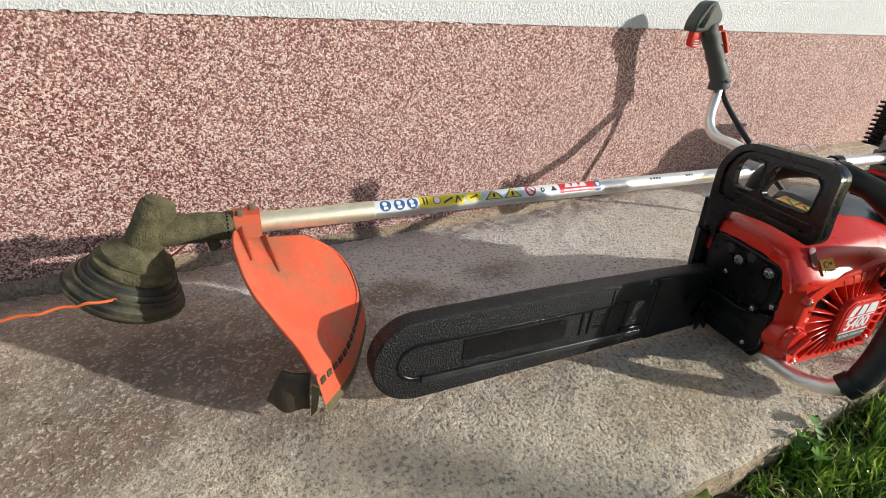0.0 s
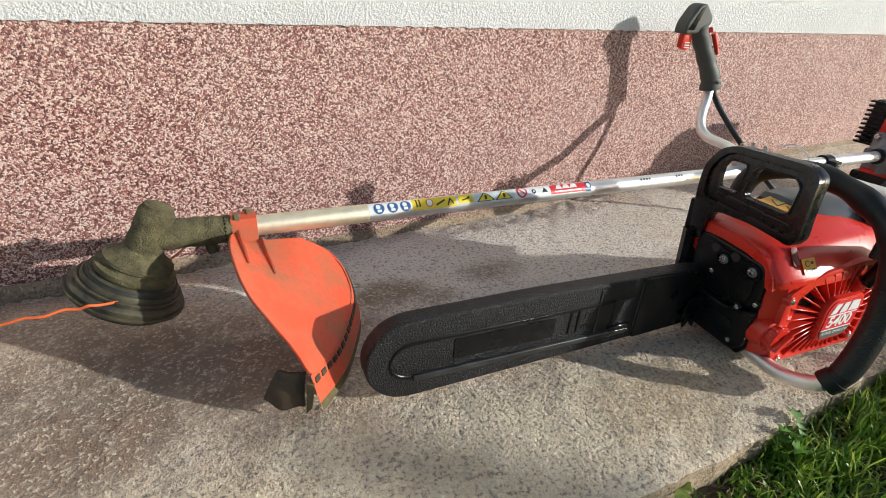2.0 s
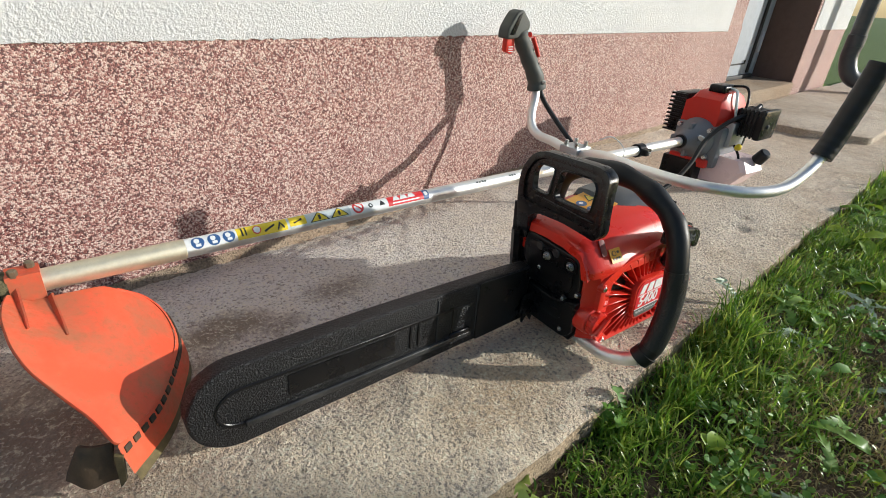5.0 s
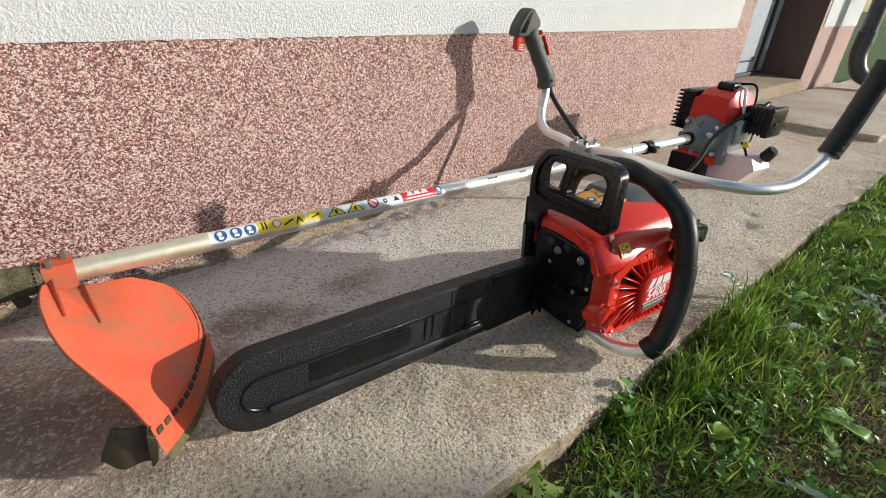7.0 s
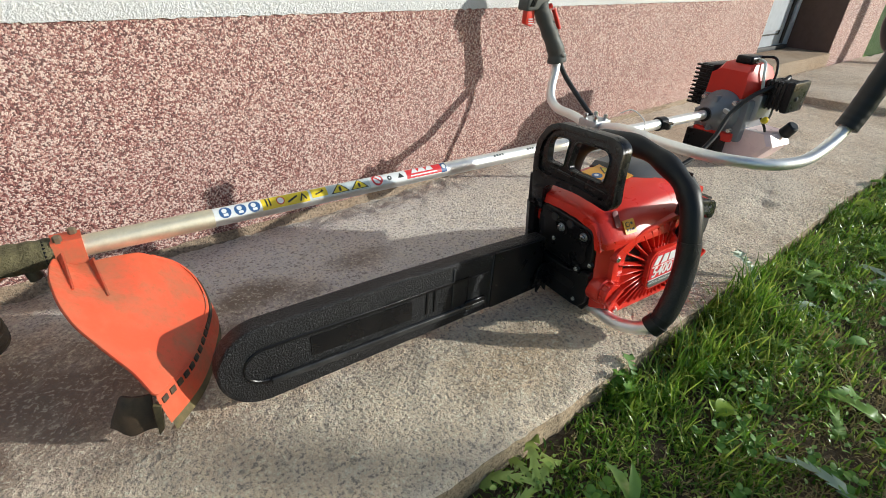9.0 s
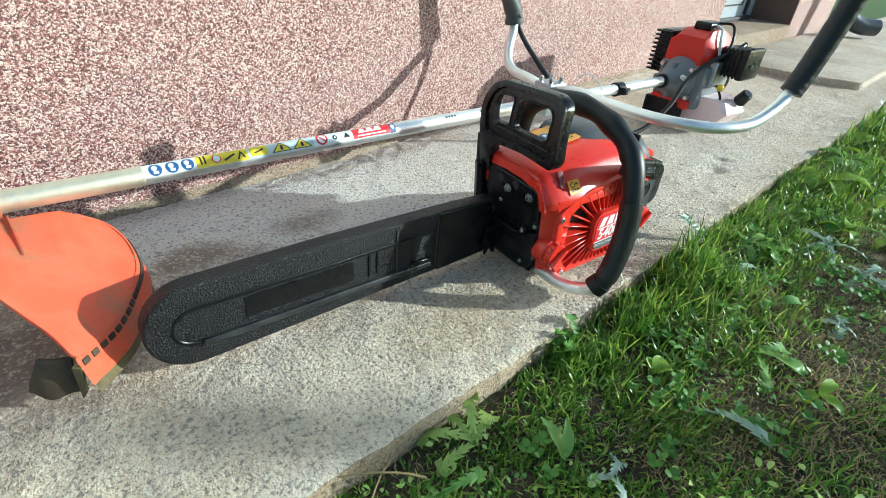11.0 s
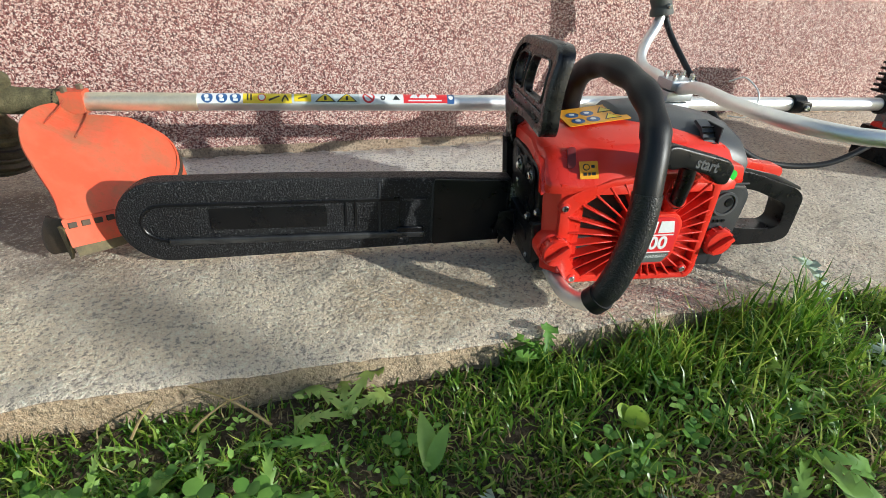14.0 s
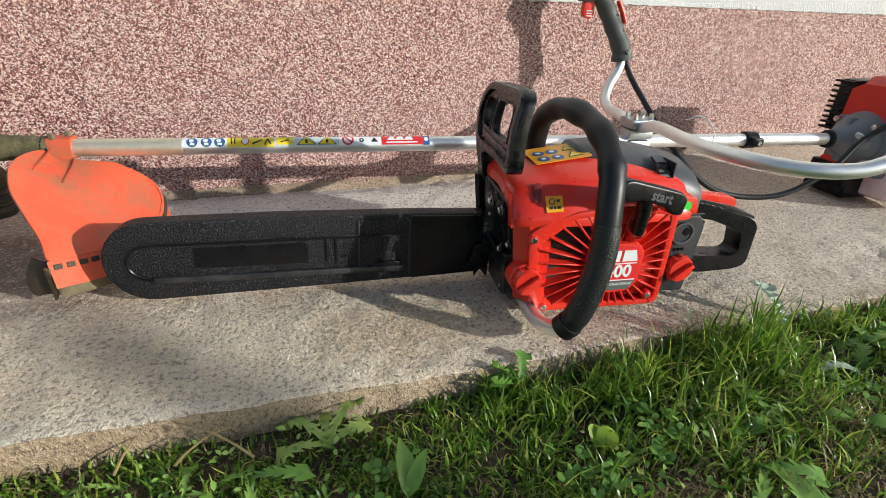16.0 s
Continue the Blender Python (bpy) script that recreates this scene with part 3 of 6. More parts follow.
def build_doorway():
    step = part("step", box((END + 0.003, -0.012, -0.05), (3.537, 0.449, 0.095), 0.006), CONC2, None, "", True)
    tagged(step, "worn concrete doorstep under the door", "step", "", "structure")
    slab = part("slab", prism(rounded([(2.45, -0.02), (2.52, -0.40), (2.62, -0.60), (3.9, -0.58), (4.3, -0.02)], 0.03), 0.05,
                              Matrix.Translation((0, 0, -0.022)), 0.006), CONC, None, "", True)
    tagged(slab, "slightly raised concrete slab before the door", "slab", "", "structure")
    y = 0.26
    door = thing("door_1", pose(3.2, y, 0.095), "white plastic house door standing ajar in its frame", "door", "", "structure")
    part("door_frame", box((3.465, y - 0.03, 0.098), (3.535, y + 0.03, 2.2), 0.004), PVC, door, "", True, True)
    part("door_frame", box((2.485, y - 0.03, 2.12), (3.465, y + 0.03, 2.2), 0.004), PVC, door, "", True, True)
    part("door_frame", box((2.485, y - 0.03, 0.098), (2.55, y + 0.03, 2.12), 0.004), PVC, door, "", True, True)
    leaf = part("door_leaf", box((2.56, y - 0.035, 0.105), (3.41, y + 0.02, 2.11), 0.004), PVC, door, "", True, True)
    part("panel", box((2.66, y - 0.045, 0.20), (3.31, y - 0.034, 0.95), 0.006), PVC, leaf, "raised lower door panel", True, True)
    for x0, x1, z0, z1 in ((2.645, 2.657, 0.185, 0.965), (3.313, 3.325, 0.185, 0.965), (2.645, 3.325, 0.176, 0.184), (2.645, 3.325, 0.966, 0.974)):
        part("gasket", box((x0, y - 0.039, z0), (x1, y - 0.0345, z1)), S_INK, leaf, "black rubber seal", False, True)
    part("threshold", box((2.555, y - 0.055, 0.0955), (3.46, y - 0.036, 0.118), 0.003), DARK, door, "dark door threshold", True, True)
    # Ink-dark strip paints the shade of the gap beside the leaf.
    part("gap_strip", box((3.375, y - 0.044, 0.125), (3.409, y - 0.0352, 2.10), 0.002), S_INK, leaf, "dark strip standing for the shaded gap beside the leaf", True, True)
    part("pane", box((2.66, y - 0.040, 1.05), (3.31, y - 0.034, 2.0), 0.002), GLASSY, leaf, "dark glazed upper pane", True, True)
    part("gap", box((3.411, y + 0.004, 0.105), (3.464, y + 0.018, 2.11)), DARK, door, "dark gap of the open door", False, True)
    hinge = part("hinge", cyl((3.438, y - 0.045, 0.24), (3.438, y - 0.045, 0.36), 0.011, None, 14, 0.002), PVC, door, "white door hinge", True, True)
    part("hinge_plate", box((3.42, y - 0.042, 0.27), (3.495, y - 0.031, 0.33), 0.002), PVC, hinge, "", True, True)


build_doorway()


def build_downpipe():
    pipe = thing("downpipe", pose(4.02, -0.135, 0), "dark grey rainwater downpipe with a bent foot", "downpipe")
    x, y = 4.02, -0.135
    part("pipe", tube([(x, y, 3.15), (x, y, 1.5), (x, y, 0.6), (x, y, 0.32)], 0.045, 20, 4), PIPE, pipe, "", True, True)
    part("elbow", tube([(x, y, 0.33), (x, y, 0.23), (x + 0.01, y - 0.036, 0.138), (x + 0.064, y - 0.10, 0.098), (x + 0.136, y - 0.17, 0.094)], 0.048, 20, 6), PIPE, pipe, "", True, True)
    part("collar", cyl((x, y, 0.30), (x, y, 0.372), 0.051, None, 20, 0.004), PIPE, pipe, "", True, True)
    part("bracket", box((x - 0.012, y, 1.00), (x + 0.012, 0.0, 1.03), 0.003), PIPE, pipe, "", True, True)


build_downpipe()


# ---- chainsaw ----
def build_chainsaw():
    """Local x runs to the rear handle, -y to the starter side, z up."""
    saw = thing("chainsaw", pose(0.42, -0.52, 0, 0, 0, -5.5), "red and black petrol chainsaw with its bar sheathed, on concrete", "chainsaw")
    side = lambda x, y, z: plane_m((x, y, z), (1, 0, 0), (0, 0, 1))      # faces -y

    # crankcase and muffler front: the whole face leans back towards its foot
    lean = lambda z: 0.027 - 0.10 * (z - 0.0)
    wide = lambda x, y, z: side(x, y + 0.010, z)                         # starter side
    part("crankcase", loft([[(lean(z) + dx if dx < 0.1 else dx, y, z) for y, z in ((0.030, 0.016), (0.034, 0.10), (0.030, 0.165), (-0.085 - a, 0.165), (-0.100 - a, 0.12), (-0.102 - a, 0.03), (-0.090, 0.012))]
                            for dx, a in ((0.0, -0.002), (0.010, 0.0), (0.15, 0), (0.25, 0))]), BLACK, saw)
    fm = plane_m((0.034, 0, 0), (0, -1, 0), (-0.10, 0, 1))                # faces -x
    on_face = lambda v, w, d: fm @ Vector((v, w, d))
    cover = part("muffler_cover", prism(rounded([(-0.014, 0.086), (0.060, 0.083), (0.098, 0.096), (0.101, 0.135), (0.094, 0.163), (-0.010, 0.170), (-0.018, 0.14)], 0.015), 0.011, fm, 0.004, None, 3), BLACK, saw)
    part("raised_panel", prism(rounded([(0.000, 0.100), (0.080, 0.098), (0.088, 0.112), (0.086, 0.150), (0.076, 0.157), (0.004, 0.161), (-0.004, 0.15)], 0.010), 0.003, fm @ Matrix.Translation((0, 0, 0.0105)), 0.0018, None, 2), BLACK, cover)
    for v, w in ((0.036, 0.145), (0.081, 0.149)):
        part("nut_recess", revolve([(0.0125, 0), (0.0125, 0.0022), (0.0095, 0.0022), (0.0090, 0.0004)], fm @ Matrix.Translation((v, w, 0.0133)), 22), BLACK, cover)
        nut = part("nut", cyl(on_face(v, w, 0.013), on_face(v, w, 0.0195), 0.0050, None, 6, 0.001), STEEL, cover, "bright steel nut")
        part("washer", cyl(on_face(v, w, 0.0125), on_face(v, w, 0.0148), 0.0070, None, 20), CAST, nut)
    for v, w in ((0.020, 0.156), (0.052, 0.157)):
        part("outlet", cyl(on_face(v, w, 0.0130), on_face(v, w, 0.0150), 0.0072, 0.0062, 18), DARK, cover, "dark exhaust dimple")
    lower = part("front_guard", prism(rounded([(-0.022, 0.022), (0.084, 0.020), (0.099, 0.034), (0.102, 0.094), (0.090, 0.090), (0.058, 0.079), (-0.02, 0.083)], 0.010), 0.017, fm, 0.005, None, 3), BLACK, saw)
    part("groove", prism(rounded([(-0.010, 0.050), (0.070, 0.048), (0.078, 0.056), (0.076, 0.066), (-0.010, 0.068)], 0.006), 0.002, fm @ Matrix.Translation((0, 0, 0.0165)), 0.0014, None, 2), BLACK, lower)
    for v, w, d in ((0.022, 0.118, 0.012), (0.077, 0.091, 0.0165), (0.098, 0.106, 0.0115), (0.079, 0.034, 0.0165)):
        part("screw_boss", cyl(on_face(v, w, d - 0.003), on_face(v, w, d + 0.0012), 0.0058, 0.0052, 16, 0.0008), BLACK, lower)
        part("screw", cyl(on_face(v, w, d), on_face(v, w, d + 0.0035), 0.0034, None, 12, 0.0008), STEEL, lower, "small steel screw")
    part("side_column", loft([[(lean(z) - 0.010, 0.040, z), (lean(z) - 0.014, 0.030, z), (lean(z) - 0.010, 0.022, z), (lean(z) + 0.012, 0.022, z), (lean(z) + 0.012, 0.040, z)] for z in (0.020, 0.09, 0.16)]), BLACK, saw, "", True)

    # bar with its scabbard, and the spikes
    tilt = pose(0.010, 0.002, 0.0, 0, 0.9, 0.6)
    o = [(-0.006, 0.018), (-0.10, 0.013), (-0.30, 0.006), (-0.455, 0.001)]
    tip = [(-0.46 + 0.0565 * math.cos(a), 0.0575 + 0.0565 * math.sin(a)) for a in [radians(268 - 176 * i / 16) for i in range(17)]]
    outline = o + tip + [(-0.30, 0.1165), (-0.10, 0.1150), (-0.006, 0.112)]
    bar = part("scabbard", prism(outline, 0.026, tilt @ side(0, 0.013, 0), 0.0045, None, 3), PEBBLE, saw, "stippled black plastic bar cover")
    inset = [(-0.46 + 0.028 * math.cos(a), 0.0575 + 0.028 * math.sin(a)) for a in [radians(268 - 176 * i / 12) for i in range(13)]]
    track = inset + [(-0.16, 0.088), (-0.16, 0.033)]
    part("raised_border", prism(track, 0.0022, tilt @ side(0, -0.0125, 0), 0.001, None, 1, [[(x * 0.985 - 0.0045, 0.059 + (z - 0.059) * 0.80) for x, z in track]]), BLACK, bar, "polished raised rim", True)
    part("rail", box((-0.458, -0.0175, 0.0275), (-0.125, -0.0125, 0.0365), 0.0024, 3, tilt), SCUFF, bar, "shiny moulded rail")
    part("plaque", prism(rounded(rect(-0.405, 0.047, -0.258, 0.078), 0.003), 0.0016, tilt @ side(0, -0.0125, 0), 0.0006), BLACK, bar, "smooth blank panel")
    for x in (-0.235, -0.222):
        part("tick", box((x, -0.0145, 0.046), (x + 0.004, -0.0125, 0.084), 0.0006, 1, tilt), BLACK, bar)
    for x in (-0.19, -0.118):
        part("joint", box((x, -0.0145, 0.022), (x + 0.003, -0.0122, 0.108), 0.0006, 1, tilt), DARK, bar, "seam between scabbard sections")
    part("sleeve", prism(rounded([(-0.115, 0.014), (-0.012, 0.019), (-0.012, 0.110), (-0.115, 0.1135)], 0.004), 0.003, tilt @ side(0, -0.0125, 0), 0.001), BLACK, bar, "smooth black end section")
    part("clip_step", box((-0.165, -0.017, 0.030), (-0.128, -0.0125, 0.044), 0.0015, 1, tilt), BLACK, bar)
    for i, ch in enumerate(("12\"", "30cm")):
        part("size_mark", text_bm(ch, 0.014 if i == 0 else 0.010, 0.0008, tilt @ side(-0.203, -0.0128, 0.070 - 0.015 * i)), BLACK, bar, "moulded size marking", False)
    part("steel_bar", prism(rounded(rect(-0.012, 0.024, 0.06, 0.10), 0.003), 0.005, side(0, 0.003, 0), 0.0008), STEEL, saw, "bare steel end of the guide bar")
    spike = part("spike", prism([(0.012, 0.002), (0.0, 0.016), (-0.008, 0.004), (-0.010, 0.030), (-0.018, 0.022), (-0.010, 0.056), (0.014, 0.060)], 0.004, side(0, -0.016, 0.010), 0.0006), BLACK, saw, "toothed bucking spike")

    part("top_bead", box((-0.44, -0.0145, 0.0835), (-0.125, -0.0125, 0.0855), 0.0008, 1, tilt), SHINY, bar, "moulded bead")
    # red top cover, with a broad sloping shoulder above the grille
    def sect(x, top, sh, w, z0=0.138):
        return [(x, 0.036, 0.135), (x, 0.036, top - 0.022), (x, 0.026, top - 0.004), (x, 0.010, top), (x, -0.045, top), (x, -0.056, top - 0.002),
                (x, -0.090 - w, sh + 0.009), (x, -0.097 - w, sh + 0.003), (x, -0.117 - w, 0.153), (x, -0.1195 - w, 0.147), (x, -0.1195 - w, z0), (x, -0.05, 0.118)]
    top = part("top_cover", loft([sect(0.012, 0.183, 0.166, -0.009), sect(0.017, 0.187, 0.171, -0.004), sect(0.035, 0.190, 0.174, 0.0), sect(0.06, 0.195, 0.177, 0.004),
                                  sect(0.11, 0.202, 0.181, 0.005), sect(0.18, 0.202, 0.184, 0.004), sect(0.246, 0.189, 0.176, 0.002), sect(0.258, 0.180, 0.168, -0.002)]), RED, saw, "glossy red engine cover")
    part("lip", loft([[(x, y, z + dz) for y, z in ((0.030, 0.164), (0.030, 0.180), (-0.048, 0.182), (-0.092, 0.168), (-0.106, 0.150), (-0.112, 0.134), (-0.101, 0.134), (-0.096, 0.148), (-0.085, 0.160), (-0.045, 0.170))]
                      for x, dz in ((0.009, 0.0), (0.013, 0.003), (0.022, 0.004))]), RED, top)
    # red corner that wraps from the shoulder down to the foot
    wrap = lambda z: [(lean(z) + 0.004, -0.096, z), (lean(z) + 0.001, -0.1015, z), (lean(z) + 0.004, -0.106, z), (lean(z) + 0.018, -0.1185, z), (0.062, -0.1195, z), (0.062, -0.096, z)]
    part("side_panel", loft([wrap(z) for z in (0.026, 0.060, 0.10, 0.135, 0.150)]), RED, saw, "glossy red corner beside the muffler")
    slot = plane_m((0.0370, -0.1085, 0.1650), (1, -0.13, 0.08), (-0.06, 0.62, 0.78))
    # No hollow is cut: a dark red plate paints the slot's shade.
    part("recess", prism(rounded([(0, 0), (0.010, 0.0015), (0.012, 0.026), (0.002, 0.026)], 0.005), 0.0016, slot, 0.0004), DARKRED, top, "moulded slot with its shade in darker red")
    # warning stickers on the cover
    slope = plane_m((0.056, -0.020, 0.1966), (1, 0, 0.135), (0, 1, 0.03))
    yl = part("sticker", prism(rounded(rect(0.002, -0.030, 0.082, 0.030), 0.002), 0.0008, slope), S_AMBER, top, "amber warning sticker with icons", False)
    for x, y in ((0.018, -0.016), (0.038, -0.016), (0.018, 0.006), (0.038, 0.006)):
        part("icon", prism(circle(x, y, 0.0085), 0.0012, slope), S_BLUE, yl, "", False)
        part("icon", prism(circle(x, y + 0.001, 0.0035), 0.0015, slope), S_WHITE, yl, "", False)
    for x, y in ((0.062, -0.013), (0.062, 0.012)):
        part("icon", prism([(x - 0.011, y - 0.009), (x + 0.011, y - 0.009), (x, y + 0.010)], 0.0012, slope), S_INK, yl, "", False)
        part("icon", prism([(x - 0.008, y - 0.007), (x + 0.008, y - 0.007), (x, y + 0.007)], 0.0015, slope), S_YELLOW, yl, "", False)
    lab = plane_m((0.051, -0.1181, 0.1560), (1, -0.086, 0.05), (-0.05, 0.61, 0.79))
    ys = part("sticker", prism(rounded(rect(0, 0, 0.022, 0.021), 0.001), 0.0009, lab), S_AMBER, top, "small yellow noise-level sticker", False)
    part("icon", prism(circle(0.008, 0.014, 0.0042, 12), 0.0013, lab), S_INK, ys, "", False)
    part("icon", prism(circle(0.008, 0.014, 0.0030, 12), 0.0016, lab), S_AMBER, ys, "", False)
    for x0, x1, z0 in ((0.014, 0.018, 0.013), (0.004, 0.008, 0.004), (0.0095, 0.0125, 0.004), (0.014, 0.0185, 0.004)):
        part("icon", prism(rect(x0, z0, x1, z0 + 0.0035), 0.0013, lab), S_INK, ys, "", False)

    # starter cover: frame, dark grille behind, ribs fanning out from the badge
    rim = rounded([(0.036, 0.044), (0.056, 0.013), (0.229, 0.010), (0.236, 0.020), (0.236, 0.156), (0.165, 0.164), (0.09, 0.156), (0.05, 0.143), (0.030, 0.130), (0.033, 0.090)], 0.008)
    inner = rounded([(0.056, 0.050), (0.070, 0.024), (0.224, 0.018), (0.227, 0.026), (0.225, 0.147), (0.150, 0.155), (0.090, 0.146), (0.044, 0.112)], 0.007)
    part("grille_back", prism(rim, 0.004, wide(0, -0.116, 0)), DARK, saw, "dark cooling grille", False)
    part("grille_floor", prism(rect(0.178, 0.022, 0.224, 0.146), 0.003, wide(0, -0.1195, 0)), RED, saw, "red floor behind the ribs", False)
    start = part("starter_cover", prism(rim, 0.030, wide(0, -0.104, 0), 0.003, None, 2, [inner]), RED, saw, "glossy red starter housing")
    bx, bz = 0.150, 0.076
    badge = rounded([(0.108, 0.050), (0.116, 0.040), (0.166, 0.040), (0.180, 0.052), (0.182, 0.100), (0.172, 0.113), (0.112, 0.113), (0.102, 0.100)], 0.008)
    badge = [(p[0] + 0.010, p[1]) for p in badge]
    part("badge_base", prism(badge, 0.030, wide(0, -0.112, 0), 0.002), RED, start)
    for i in range(34):
        a = 2 * math.pi * (i + 0.35) / 34
        dx, dz = math.cos(a), math.sin(a)
        def reach(loop):
            far = 0.0
            for k in range(len(loop)):
                p, q = loop[k - 1], loop[k]
                ex, ez = q[0] - p[0], q[1] - p[1]
                det = dx * -ez + ex * dz
                if abs(det) < 1e-9:
                    continue
                t = ((p[0] - bx) * -ez + ex * (p[1] - bz)) / det
                s = (dx * (p[1] - bz) - dz * (p[0] - bx)) / det
                if t > 0 and -0.001 <= s <= 1.001:
                    far = max(far, t)
            return far
        r0, r1 = reach(badge) - 0.003, reach(inner) + 0.003
        if r1 - r0 < 0.006:
            continue
        m = plane_m((bx, -0.105, bz), (dx, 0, dz), (-dz, 0, dx))
        part("rib", prism([(r0, -0.0011), (r1, -0.0013), (r1, 0.0013), (r0, 0.0011)], 0.0200, m, 0.0008, None, 1), RED, start)
    plate = part("badge", prism([(bx + (p[0] - bx) * 0.9, bz + (p[1] - bz) * 0.9) for p in badge], 0.0012, wide(0, -0.1418, 0)), S_RED, start, "red badge with white lettering", False)
    Y = -0.1429
    part("white_bar", prism([(0.112, 0.088), (0.118, 0.104), (0.130, 0.104), (0.124, 0.088)], 0.0008, wide(0.010, Y, 0)), S_WHITE, plate, "plain white logo shape", False)
    part("white_bar", prism([(0.131, 0.088), (0.135, 0.104), (0.147, 0.104), (0.146, 0.088)], 0.0008, wide(0.010, Y, 0)), S_WHITE, plate, "plain white logo shape", False)
    part("white_bar", prism([(0.150, 0.088), (0.151, 0.104), (0.168, 0.104), (0.172, 0.088)], 0.0008, wide(0.010, Y, 0)), S_WHITE, plate, "plain white logo shape", False)
    part("white_line", prism(rect(0.110, 0.084, 0.172, 0.0855), 0.0008, wide(0.010, Y, 0)), S_WHITE, plate, "", False)
    part("model_number", text_bm("5400", 0.0255, 0.0005, wide(0.151, Y - 0.0002, 0.0725), 0.0007), S_WHITE, plate, "white model number", False)
    strip = part("strip", prism([(0.110, 0.053), (0.118, 0.045), (0.166, 0.045), (0.174, 0.056), (0.172, 0.0585), (0.111, 0.0585)], 0.0007, wide(0.010, Y, 0)), S_SLATE, plate, "grey strip", False)
    part("caption", text_bm("PETROL CHAINSAW", 0.0062, 0.0003, wide(0.152, Y - 0.0006, 0.0535)), S_WHITE, strip, "", False)
    part("white_line", prism(rect(0.109, 0.0592, 0.174, 0.0605), 0.0008, wide(0.010, Y, 0)), S_WHITE, plate, "", False)
    for x, z in ((0.036, 0.122), (0.216, 0.026), (0.062, 0.020)):
        part("boss", cyl((x, -0.116, z), (x, -0.126, z), 0.0072, 0.0065, 16, 0.001), RED, start)
        part("screw", cyl((x, -0.124, z), (x, -0.1275, z), 0.0042, None, 12, 0.0008), STEEL, start, "steel screw")

    def fuel_cap(x, y, z, r, label):
        m = plane_m((x, y, z), (1, 0, 0), (0, 0, 1))
        cap = part("cap", revolve([(r * 0.96, 0), (r, 0.003), (r, 0.010), (r * 0.9, 0.013), (0, 0.0135)], m, 28), RED, saw, label)
        part("grip_bar", box((-r * 0.86, -0.0035, 0.010), (r * 0.86, 0.0035, 0.0205), 0.0016, 2, m @ pose(0, 0, 0, 0, 0, 38)), RED, cap)
        for i in range(12):
            a = 2 * math.pi * i / 12
            part("notch", box((-0.0016, -0.0012, 0.001), (0.0016, 0.0012, 0.010), 0.0004, 1, m @ Matrix.Translation((r * math.cos(a), r * math.sin(a), 0))), RED, cap)
    fuel_cap(0.033, -0.1205, 0.064, 0.0190, "round red tank cap with a grip bar")
    part("neck", cyl((0.033, -0.09, 0.064), (0.033, -0.1215, 0.064), 0.0220, None, 28, 0.002), RED, saw)

    # rear housing, hole, cap
    rear = part("rear_housing", prism(rounded([(0.231, 0.024), (0.279, 0.022), (0.287, 0.125), (0.278, 0.140), (0.234, 0.143)], 0.006), 0.114, side(0, -0.001, 0), 0.004), GREYCASE, saw, "dark grey rear housing")
    part("choke_ring", revolve([(0.0165, 0), (0.0165, 0.003), (0.0135, 0.003), (0.0125, -0.002)], plane_m((0.254, -0.115, 0.116), (1, 0, 0), (0, 0, 1)), 28), GREY, rear)
    part("choke_hole", cyl((0.254, -0.107, 0.116), (0.254, -0.1165, 0.116), 0.0125, None, 24), DARK, rear, "dark round recess")
    part("choke_knob", cyl((0.259, -0.114, 0.118), (0.259, -0.1175, 0.118), 0.0070, 0.0062, 18, 0.001), BLACK, rear)
    fuel_cap(0.258, -0.115, 0.064, 0.0190, "round red fuel cap with a grip bar")
    for k in range(3):
        part("mark", box((0.247 + 0.006 * k, -0.1165, 0.0895), (0.2505 + 0.006 * k, -0.1152, 0.0935)), BLACK, rear)
    part("seam", box((0.2335, -0.1162, 0.1415), (0.280, -0.1130, 0.1440), 0.0006, 1), DARK, rear, "dark joint under the cover")
    part("top_flank", prism(rounded([(0.200, 0.144), (0.268, 0.144), (0.262, 0.168), (0.205, 0.176)], 0.006), 0.110, side(0, -0.008, 0), 0.004), RED, saw, "red flank of the cover over the rear housing")

    # grey air-filter hood: boxy, with a bevelled shoulder and a ribbed clip on its flank
    def hood(x, top, w):
        return [(x, 0.034, 0.14), (x, 0.034, top - 0.020), (x, 0.024, top - 0.003), (x, 0.004, top), (x, -0.030, top - 0.001), (x, -0.066 - w, top - 0.010), (x, -0.084 - w, top - 0.024), (x, -0.090 - w, 0.158), (x, -0.090 - w, 0.14)]
    airbox = part("filter_hood", loft([hood(0.122, 0.2050, -0.030), hood(0.130, 0.2130, -0.026), hood(0.17, 0.2160, -0.016), hood(0.22, 0.2100, -0.004), hood(0.256, 0.203, 0.000), hood(0.284, 0.196, 0.000), hood(0.292, 0.190, -0.003), hood(0.296, 0.165, -0.010)]), GREY, saw, "dark grey air filter hood")
    part("hood_seam", box((0.236, -0.0905, 0.160), (0.2385, -0.060, 0.2065), 0.0006, 1), DARK, airbox, "dark joint across the hood")
    strap = part("clip", loft([[(x, -0.094, 0.156), (x, -0.098, 0.156), (x, -0.092, 0.184), (x, -0.075, 0.2025), (x, -0.060, 0.2080), (x, -0.058, 0.2050), (x, -0.074, 0.197), (x, -0.087, 0.182)] for x in (0.219, 0.234)]), GREY, airbox, "ribbed hood clip")
    for i in range(7):
        q = Vector((0, -0.0975, 0.168)).lerp(Vector((0, -0.0760, 0.2020)), i / 6) + Vector((0, -0.001 - 0.003 * math.sin(i / 6 * math.pi), 0.0015))
        part("ridge", box((0.2188, q.y - 0.0012, q.z - 0.0012), (0.2342, q.y + 0.0012, q.z + 0.0012), 0.0005, 1), BLACK, strap)

